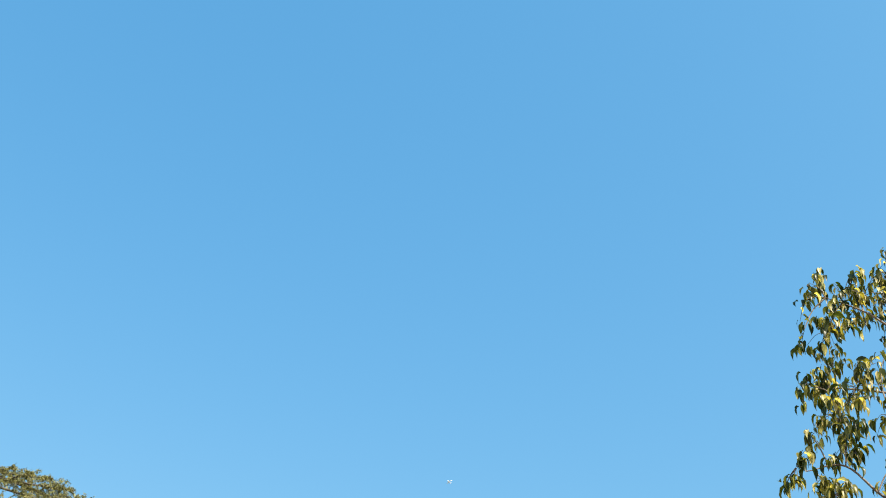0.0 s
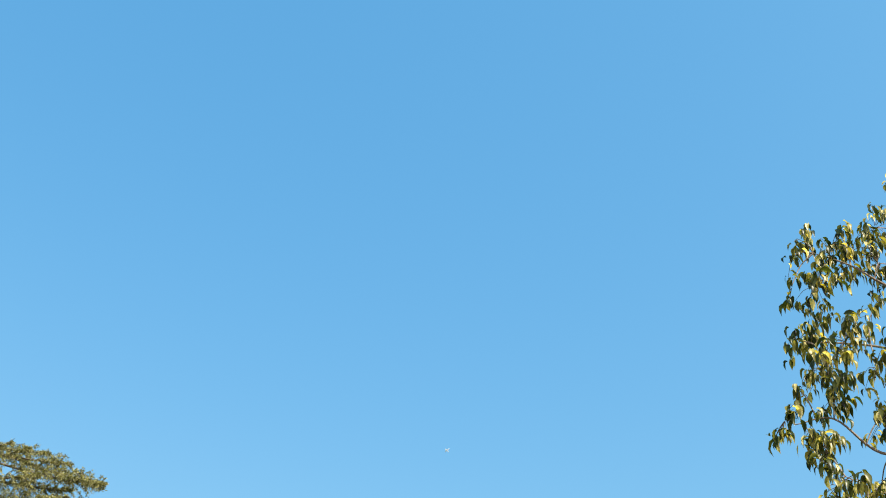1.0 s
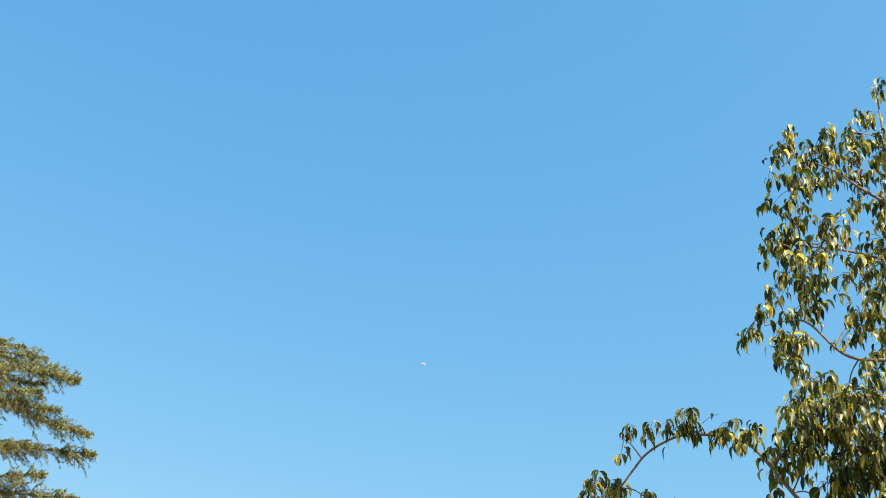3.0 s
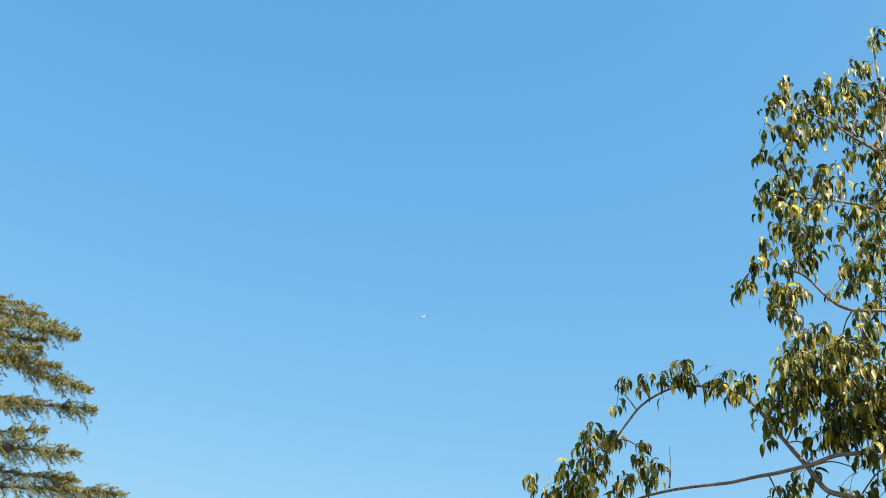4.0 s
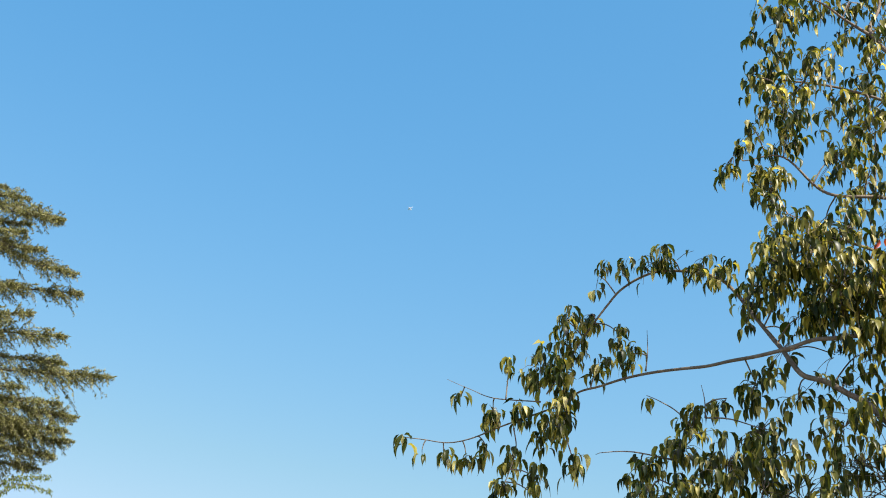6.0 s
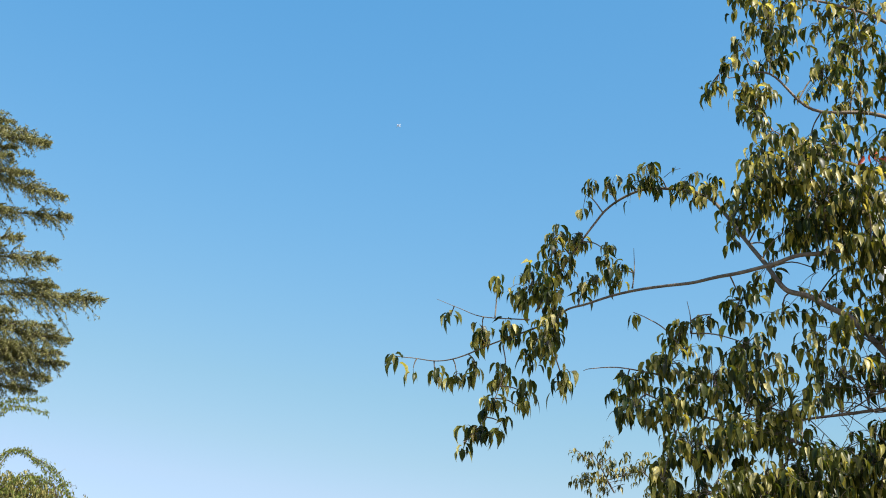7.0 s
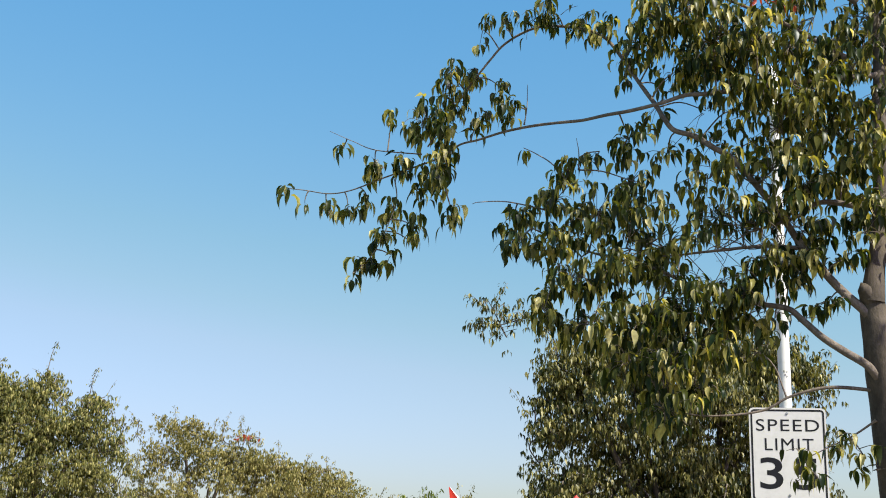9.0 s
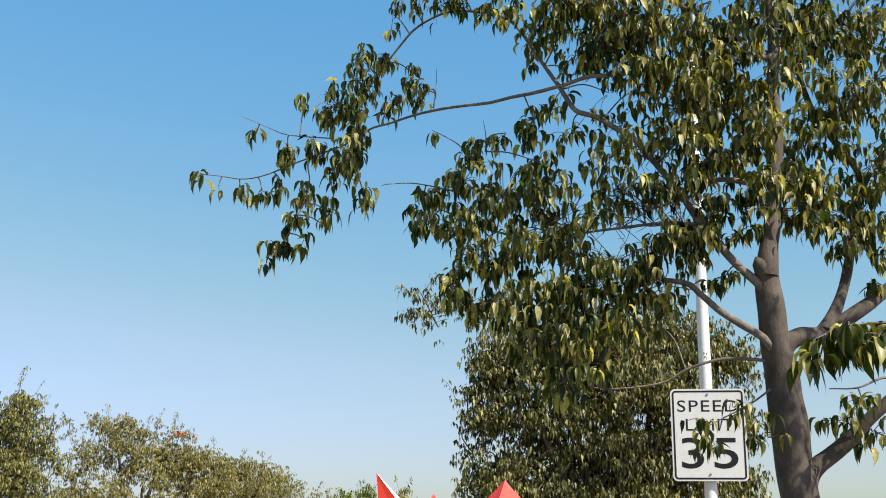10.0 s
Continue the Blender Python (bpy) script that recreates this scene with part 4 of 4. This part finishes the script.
broad_tree_lobes_b = [
    (-7.92, 28.2, 6.25, 0.31, 0.31, 0.19), (-10.22, 28.2, 6.75, 0.55, 0.55, 0.42), (-7.08, 28.4, 5.43, 0.38, 0.38, 0.38), (-7.26, 28.4, 5.11, 0.58, 0.58, 0.5), (-6.71, 28.4, 4.99, 0.53, 0.53, 0.44),
    (-7.31, 28.4, 4.62, 0.88, 0.88, 0.58), (-5.92, 28.2, 4.96, 0.42, 0.45, 0.5), (-5.52, 28.5, 5.32, 0.27, 0.25, 0.23), (-5.16, 28.1, 4.81, 0.2, 0.23, 0.25), (-6.07, 28.1, 4.64, 0.62, 0.56, 0.5),
    (-4.33, 28.1, 4.87, 0.46, 0.42, 0.25), (-4.62, 28.1, 4.84, 0.18, 0.16, 0.15), (-3.7, 28.1, 4.39, 0.42, 0.38, 0.1), (-3.98, 28.5, 4.53, 0.27, 0.25, 0.11),
]
broad_tree_lobes_c = [
    (-5.38, 28.1, 4.21, 0.75, 0.67, 0.45), (-4.61, 28.1, 4.16, 0.58, 0.51, 0.4), (-4.18, 28.1, 3.74, 0.56, 0.51, 0.52), (-4.9, 28.1, 3.38, 0.86, 0.78, 0.62), (-5.83, 28.1, 3.73, 0.75, 0.67, 0.75),
    (-3.69, 28.1, 3.96, 0.18, 0.34, 0.37), (-3.51, 28.1, 3.45, 0.25, 0.34, 0.37), (-3.96, 28.1, 2.91, 0.56, 0.51, 0.5), (-5.19, 28.1, 2.6, 1.12, 1.01, 0.7), (-6.77, 28.1, 4.21, 0.76, 0.79, 0.88),
    (-6.72, 28.1, 2.92, 1.01, 0.9, 0.87), (-3.53, 28.1, 2.41, 0.56, 0.5, 0.56), (-4.34, 28.1, 1.75, 1.4, 1.26, 0.84), (-6.05, 28.1, 1.56, 1.41, 1.27, 0.85),
]
crown_tree("boundary_tree", "broad olive-green tree with thin shoots rising from its crown", (-6.3, 28.6, 0), 0.2, broad_tree_lobes_a + broad_tree_lobes_b + broad_tree_lobes_c,
    M_OLIVE_GREEN, 0.094, 25, 21, "row of boundary trees", shoots=[(-5.66, 28.3, 5.72, 0.20, 0.59), (-4.63, 28.3, 5.25, 0.19, 0.51)])
dry_tree_lobes_a = [
    (-3.66, 36.4, 5.36, 0.36, 0.32, 0.24), (-3.01, 36, 5.23, 0.56, 0.51, 0.32), (-2.31, 36, 4.99, 0.36, 0.32, 0.27), (-1.85, 36.3, 5.35, 0.19, 0.24, 0.27), (-1.83, 36.1, 4.94, 0.36, 0.32, 0.21),
    (-1.21, 36, 4.97, 0.32, 0.29, 0.27), (-0.78, 36, 4.99, 0.17, 0.16, 0.12), (-1.34, 36, 4.57, 0.5, 0.45, 0.23), (-2.93, 36, 4.41, 0.91, 0.82, 0.58), (-3.89, 36, 4.03, 0.51, 0.58, 0.65),
    (-1.72, 36, 4.04, 0.88, 0.8, 0.47), (-0.72, 36, 4.17, 0.73, 0.66, 0.32), (0.48, 36, 4.09, 0.67, 0.6, 0.27), (1.25, 36, 4.16, 0.5, 0.45, 0.17),
]
dry_tree_lobes_b = [
    (0.01, 36, 3.53, 1.31, 1.19, 0.58), (-2.16, 36, 3.27, 1.31, 1.19, 0.65), (-3.78, 36, 2.9, 0.65, 0.58, 0.65), (1.55, 36, 3.51, 0.73, 0.66, 0.58), (-4.4, 36, 4.94, 0.24, 0.21, 0.21),
    (-4.44, 36, 5.32, 0.17, 0.16, 0.12), (-2.72, 36, 2.09, 2.13, 1.91, 0.89), (0.09, 36, 2.36, 1.94, 1.75, 0.88),
]
crown_tree("boundary_tree", "dry olive-brown tree with a sprig of red leaves on its crown", (-2.0, 36.4, 0), 0.2, dry_tree_lobes_a + dry_tree_lobes_b,
    M_OLIVE, 0.092, 23, 22, "row of boundary trees", shoots=[(-1.4, 36.2, 4.9, 0.1, 0.85), (-0.1, 36.2, 4.3, -0.1, 0.75), (-3.3, 36.2, 5.4, -0.1, 0.5), (-2.2, 36.2, 5.1, 0.15, 0.55), (0.7, 36.2, 4.2, 0.08, 0.5), (1.35, 36.2, 4.2, -0.05, 0.45)])
crown_tree("boundary_tree", "low olive-green tree in a boundary row", (2.0, 38.3, 0), 0.18, [
    (0.5, 38, 3.5, 1.1, 1.0, 0.85), (1.7, 38, 3.2, 1.1, 1.0, 0.8), (2.8, 38, 2.95, 0.9, 0.9, 0.75), (3.5, 38, 2.7, 0.5, 0.5, 0.7), (1.4, 38, 2.2, 2.0, 1.0, 0.8)],
    M_OLIVE, 0.085, 22, 23, "row of boundary trees", shoots=[(1.9, 38, 3.8, 0.1, 0.45), (3.1, 38, 3.4, 0.25, 0.5), (3.5, 38, 3.3, 0.1, 0.4)])
crown_tree("distant_tree", "small bright green tree beyond the boundary row", (5.6, 46, 0), 0.18, [
    (5.2, 46, 3.4, 1.0, 0.8, 0.6), (5.9, 46, 3.8, 0.6, 0.6, 0.5), (4.6, 46, 3.2, 0.7, 0.6, 0.5)], M_BRIGHT, 0.2, 4.5, 24)
crown_tree("distant_tree", "small dark green tree beyond the boundary row", (7.3, 47, 0), 0.15, [
    (7.3, 47, 3.5, 0.6, 0.6, 0.8), (7.0, 47, 3.0, 0.8, 0.6, 0.5), (7.8, 47, 3.0, 0.6, 0.6, 0.5)], M_OLIVE, 0.2, 4.5, 25)
crown_tree("weeping_tree", "tree with bright green arching sprays beside the cedar", (-9.2, 25.2, 0), 0.16, [
    (-8.48, 25.0, 5.28, 0.78, 0.78, 0.65), (-7.33, 25.0, 6.06, 0.39, 0.19, 0.15), (-6.96, 25.0, 5.97, 0.18, 0.12, 0.10), (-6.61, 25.0, 5.63, 0.18, 0.21, 0.18), (-7.02, 25.0, 5.63, 0.31, 0.11, 0.09), (-7.51, 25.0, 5.05, 0.26, 0.25, 0.21), (-7.35, 25.0, 5.18, 0.15, 0.15, 0.13), (-7.96, 25.0, 4.37, 0.77, 0.62, 0.52)],
    M_BRIGHT, 0.078, 26, 26, arcs=[((-9.18, 24.9, 7.10), (-8.46, 24.9, 7.73), (-7.59, 24.9, 7.88)), ((-8.99, 24.9, 6.74), (-8.38, 24.9, 7.61), (-7.51, 24.9, 7.55)), ((-8.57, 24.9, 5.80), (-8.06, 24.9, 6.71), (-7.16, 24.9, 6.17)), ((-7.84, 24.9, 6.65), (-7.19, 24.9, 6.32), (-6.67, 24.9, 5.68)), ((-8.73, 24.9, 6.03), (-8.26, 24.9, 6.66), (-7.73, 24.9, 6.71)), ((-8.44, 24.9, 5.69), (-7.82, 24.9, 6.17), (-7.21, 24.9, 6.10))])

# ---- cedar ----
cedar = thing("cedar_tree", "tall cedar with tiered drooping branches of olive needles", "tree", at=(-14.3, 28.4, 0))
crng = np.random.default_rng(31)
s = Shape()
tube(s, spline([(-14.3, 28.4, -0.05), (-14.25, 28.4, 6), (-14.3, 28.4, 12), (-14.3, 28.4, 18.2)], 8), 0.34, 0.03, 12, 0.4, 0.2, 5)
hang(part("trunk", s, M_CEDAR_BARK, None), cedar)
NEEDLE = (np.array([(-0.13, 0, 0), (0.13, 0, 0), (0.09, 0.6, 0.06), (0, 1.0, 0), (-0.09, 0.6, 0.06)]), [(0, 1, 2, 4), (4, 2, 3)])


def cedar_branch(root_z, tip, thick=0.40, amount=1.0):
    """A spreading bough: woody stem, branchlets that fan out in a tier, hanging tassels, needle tufts."""
    root = np.array((-14.28, 28.4, root_z))
    tip = np.array(tip)
    out = tip - root
    length = np.linalg.norm(out[:2])
    mid = root + out * np.array((0.5, 0.5, 0.60))
    line = spline([root, mid, root + out * np.array((0.82, 0.82, 0.90)), tip], 8)
    wood, fo, ff = Shape(), [], []
    tube(wood, line, 0.04, 0.006, 6)
    flat = np.array((out[0], out[1], 0)) / length
    across = np.array((-flat[1], flat[0], 0))

    def tufts(sub, n, lean):
        at = crng.uniform(0, 1, n) * (len(sub) - 1)
        k0 = at.astype(int)
        b0 = sub[k0]
        fo.append(b0 + (sub[np.minimum(k0 + 1, len(sub) - 1)] - b0) * (at % 1)[:, None] + crng.normal(0, 0.012, (n, 3)))
        d = crng.normal(0, 0.55, (n, 3)) + lean
        d /= np.linalg.norm(d, axis=1)[:, None]
        a = crng.normal(0, 1, (n, 3))
        z = a - (a * d).sum(1)[:, None] * d
        z /= np.linalg.norm(z, axis=1)[:, None]
        ff.append(np.stack([np.cross(d, z), d, z], -1) * crng.uniform(0.035, 0.085, n)[:, None, None])

    tufts(line[len(line) // 3:], int(70 * length * amount), flat * 0.6)
    for i in range(int(length * 17 * amount)):
        u = crng.uniform(0.2, 0.99) ** 0.85
        p = line[min(len(line) - 1, int(u * (len(line) - 1)))]
        sgn = crng.choice((-1, 1))
        v = (1 - u) * length
        l = min(0.06 + 0.36 * v ** 0.8, 0.95) * crng.uniform(0.35, 1.15)
        drop = l * crng.uniform(-0.30, 0.62)
        end = p + across * sgn * l * crng.uniform(0.2, 0.7) + flat * l * 0.75 - np.array((0, 0, drop))
        knee = (p + end) / 2 + np.array((0, 0, 0.10 * l))
        sub = spline([p, knee, end], 3)
        tube(wood, sub, 0.008, 0.003, 3)
        tufts(sub, int(6 + 70 * l), flat * 0.5)
        for _ in range(max(1, int(l * 5))):
            q = sub[crng.integers(1, len(sub))]
            h = thick * min(0.12 + 0.34 * v, 0.8) * crng.uniform(0.2, 1.15)
            hang_line = np.array([q, q + flat * 0.45 * h + crng.normal(0, 0.02, 3) - (0, 0, 0.45 * h), q + flat * 0.80 * h + crng.normal(0, 0.04, 3) - (0, 0, h)])
            tube(wood, hang_line, 0.005, 0.002, 3)
            tufts(hang_line, int(4 + 62 * h), np.array((0, 0, -0.7)))
    bough = hang(part("bough", wood, M_CEDAR_BARK, None), cedar)
    nd = Shape()
    nd.many(NEEDLE[0], NEEDLE[1], np.concatenate(ff), np.concatenate(fo))
    ob = part("needles", nd, M_NEEDLE, None)
    ob.parent = bough
    tagged(ob, kind="stuff")


cedar_branch(17.21, (-9.80, 28.48, 15.86))
cedar_branch(15.25, (-10.26, 27.20, 14.85))
cedar_branch(15.49, (-9.64, 27.20, 14.32))
cedar_branch(16.24, (-8.93, 27.84, 13.99))
cedar_branch(13.92, (-8.78, 28.16, 13.59))
cedar_branch(12.57, (-9.56, 27.20, 12.57))
cedar_branch(12.68, (-8.73, 27.52, 12.12))
cedar_branch(12.23, (-8.79, 28.00, 11.57))
cedar_branch(11.49, (-7.52, 28.00, 11.29))
cedar_branch(10.85, (-8.39, 27.20, 10.26))
cedar_branch(11.56, (-8.00, 27.36, 9.98))
cedar_branch(10.80, (-8.12, 27.20, 9.57))
cedar_branch(10.74, (-8.13, 27.84, 9.51))
cedar_branch(10.23, (-8.40, 27.52, 9.05))
cedar_branch(9.92, (-8.86, 28.00, 8.83))
cedar_branch(16.79, (-9.40, 27.36, 15.32))
cedar_branch(16.93, (-10.73, 28.16, 16.29))
cedar_branch(16.99, (-11.63, 28.64, 16.85))
cedar_branch(15.95, (-11.68, 27.36, 16.34))
cedar_branch(16.48, (-12.60, 28.32, 16.99))
cedar_branch(15.78, (-11.19, 27.20, 15.47))
cedar_branch(16.13, (-10.43, 27.84, 15.35))
cedar_branch(15.22, (-10.87, 28.00, 14.88))
cedar_branch(13.73, (-10.15, 27.20, 13.31))
cedar_branch(10.86, (-9.43, 27.20, 10.62))
cedar_branch(10.29, (-9.11, 27.20, 9.78))
for i in range(26):
    z = 3.5 + i * 0.58
    a = radians(100 + i * 77 % 210)
    l = max(0.5, (19.0 - z) * 0.25) + crng.uniform(-0.3, 0.3)
    cedar_branch(z, (-14.3 + l * math.cos(a), 28.4 + l * math.sin(a), z - 0.08 * l), amount=0.45)

# ---- red star canopy ----
canopy = thing("star_canopy", "red fabric canopy with pointed upswept corners", "canopy", at=(2.5, 11.3, 0))


def peak(tip, foot, half, turn, sag=0.06, sun_side=False):
    """A four-sided point of stretched cloth that hollows a little between its ridges; its +x faces can carry a painted
    sun highlight.
    """
    bm = bmesh.new()
    tip, foot = Vector(tip), Vector(foot)
    rows = []
    for i in range(9):
        u = i / 8
        c = tip.lerp(foot, u)
        w = half * (u ** 1.08) + 0.005
        ring = []
        for k in range(16):
            a = radians(turn + 22.5 * k)
            q = (k % 4) / 4
            r = w * (0.7071 / math.cos(radians(90 * q - 45))) * (1 - sag * math.sin(math.pi * q))
            ring.append(bm.verts.new(c + Vector((r * math.cos(a), r * math.sin(a), 0))))
        rows.append(ring)
    bm.faces.new(rows[0])
    for a, b in zip(rows, rows[1:]):
        for k in range(16):
            bm.faces.new((a[k], a[(k + 1) % 16], b[(k + 1) % 16], b[k]))
    bmesh.ops.recalc_face_normals(bm, faces=bm.faces)
    # faces turned to +x get the lighter colour as a painted sun highlight
    if sun_side:
        for f in bm.faces:
            f.material_index = int(f.normal.x > 0.25)
    me = bpy.data.meshes.new("corner")
    bm.to_mesh(me)
    bm.free()
    me.materials.append(M_RED)
    me.materials.append(M_RED_SUNLIT)
    return hang(part("corner", me, None), canopy)


peak((1.54, 10.0, 2.14), (1.95, 10.15, 1.45), 0.40, 20, sun_side=True)
peak((3.13, 12.0, 2.25), (3.06, 11.9, 1.5), 0.80, 62)
peak((2.31, 11.6, 2.07), (2.31, 11.6, 1.5), 0.62, 35)
bm = bmesh.new()
bmesh.ops.create_uvsphere(bm, u_segments=24, v_segments=12, radius=1, matrix=Matrix.Translation((2.5, 11.2, 1.35)) @ Matrix.Diagonal((0.85, 0.75, 0.28, 1)))
for f_ in bm.faces:
    f_.smooth = True
hang(part("roof", bm, M_RED, None), canopy)
for x, y in ((1.9, 10.7), (3.1, 10.7), (3.1, 11.7), (1.9, 11.7)):
    s = Shape()
    tube(s, [(x, y, z) for z in (0, 0.7, 1.4)], 0.02, 0.02, 10)
    hang(part("leg", s, M_STEEL, None), canopy)

# ---- sprigs of red leaves ----
def red_sprig(at, parent, spread, n, size):
    """A few reddened leaves at the end of a twig."""
    s = Shape()
    r = np.random.default_rng(3)
    o = np.array(at) + r.normal(0, 1, (n, 3)) * np.array((spread, spread, spread * 0.5))
    s.many(LEAF[0], LEAF[1], leaf_frames(r, n, size, 0.7), o)
    tagged(hang(part("red_leaves", s, M_RED_LEAF, None, "reddened leaves"), parent), kind="stuff")


red_sprig((1.85, 3.98, 3.58), tree, 0.03, 14, 0.05)
red_sprig((-1.15, 35.40, 5.01), bpy.data.objects["boundary_tree.001"], 0.12, 22, 0.14)

# ---- aircraft ----
def aircraft(at, heading, bank, size):
    """A small white aeroplane: fuselage, wings, tail, fin and engines."""
    plane = thing("aeroplane", "small white aeroplane high in the clear sky", "aeroplane", at=at)
    plane.rotation_euler = (radians(bank), radians(-6), radians(heading))
    s = Shape()
    prof = [(-0.5, 0.012), (-0.4, 0.035), (-0.2, 0.055), (0.1, 0.06), (0.35, 0.055), (0.45, 0.04), (0.5, 0.012)]
    ang = np.linspace(0, 2 * math.pi, 12, endpoint=False)
    v = [(x * size, r * math.cos(a) * size, r * math.sin(a) * size) for x, r in prof for a in ang]
    f = [(i * 12 + j, i * 12 + (j + 1) % 12, (i + 1) * 12 + (j + 1) % 12, (i + 1) * 12 + j) for i in range(6) for j in range(12)]
    f += [tuple(range(11, -1, -1)), tuple(range(72, 84))]
    s.add(v, f)
    part("fuselage", s, M_AIRCRAFT, plane)

    def blade(name, root, tip, chord0, chord1, thick):
        b = Shape()
        v = []
        for p, c in ((root, chord0), (tip, chord1)):
            p = np.array(p)
            t = np.array((0, 0, thick)) if abs(tip[2] - root[2]) < abs(tip[1] - root[1]) else np.array((0, thick, 0))
            v += [p + (c / 2, 0, 0), p + t, p - (c / 2, 0, 0), p - t]
        b.add(np.array(v) * size, [(0, 1, 5, 4), (1, 2, 6, 5), (2, 3, 7, 6), (3, 0, 4, 7), (3, 2, 1, 0), (4, 5, 6, 7)])
        part(name, b, M_AIRCRAFT, plane)

    for k in (-1, 1):
        blade("wing", (0.06, 0.04 * k, -0.01), (-0.10, 0.52 * k, 0.03), 0.20, 0.08, 0.014)
        blade("tailplane", (-0.42, 0.02 * k, 0.02), (-0.48, 0.19 * k, 0.03), 0.11, 0.06, 0.008)
    blade("fin", (-0.41, 0, 0.03), (-0.49, 0, 0.20), 0.14, 0.07, 0.008)


aircraft((-40.12, 2000.00, 1096.96), -125, 25, 11.0)

# ---- single leaves of the street tree ----
leaf_meshes = []
for blade, blade_faces in LEAVES:
    one = Shape()
    one.add(blade, blade_faces)
    leaf_meshes.append(one.mesh("leaf"))
    leaf_meshes[-1].materials.append(M_LEAF)
inv = Matrix.Translation(tree.location).inverted()
for i, (o, fr) in enumerate(zip(apart_o, apart_f)):
    ob = new("leaf", leaf_meshes[i % len(leaf_meshes)])
    m = Matrix([[*fr[0], o[0]], [*fr[1], o[1]], [*fr[2], o[2]], [0, 0, 0, 1]])
    ob.parent = tree
    ob.matrix_basis = inv @ m
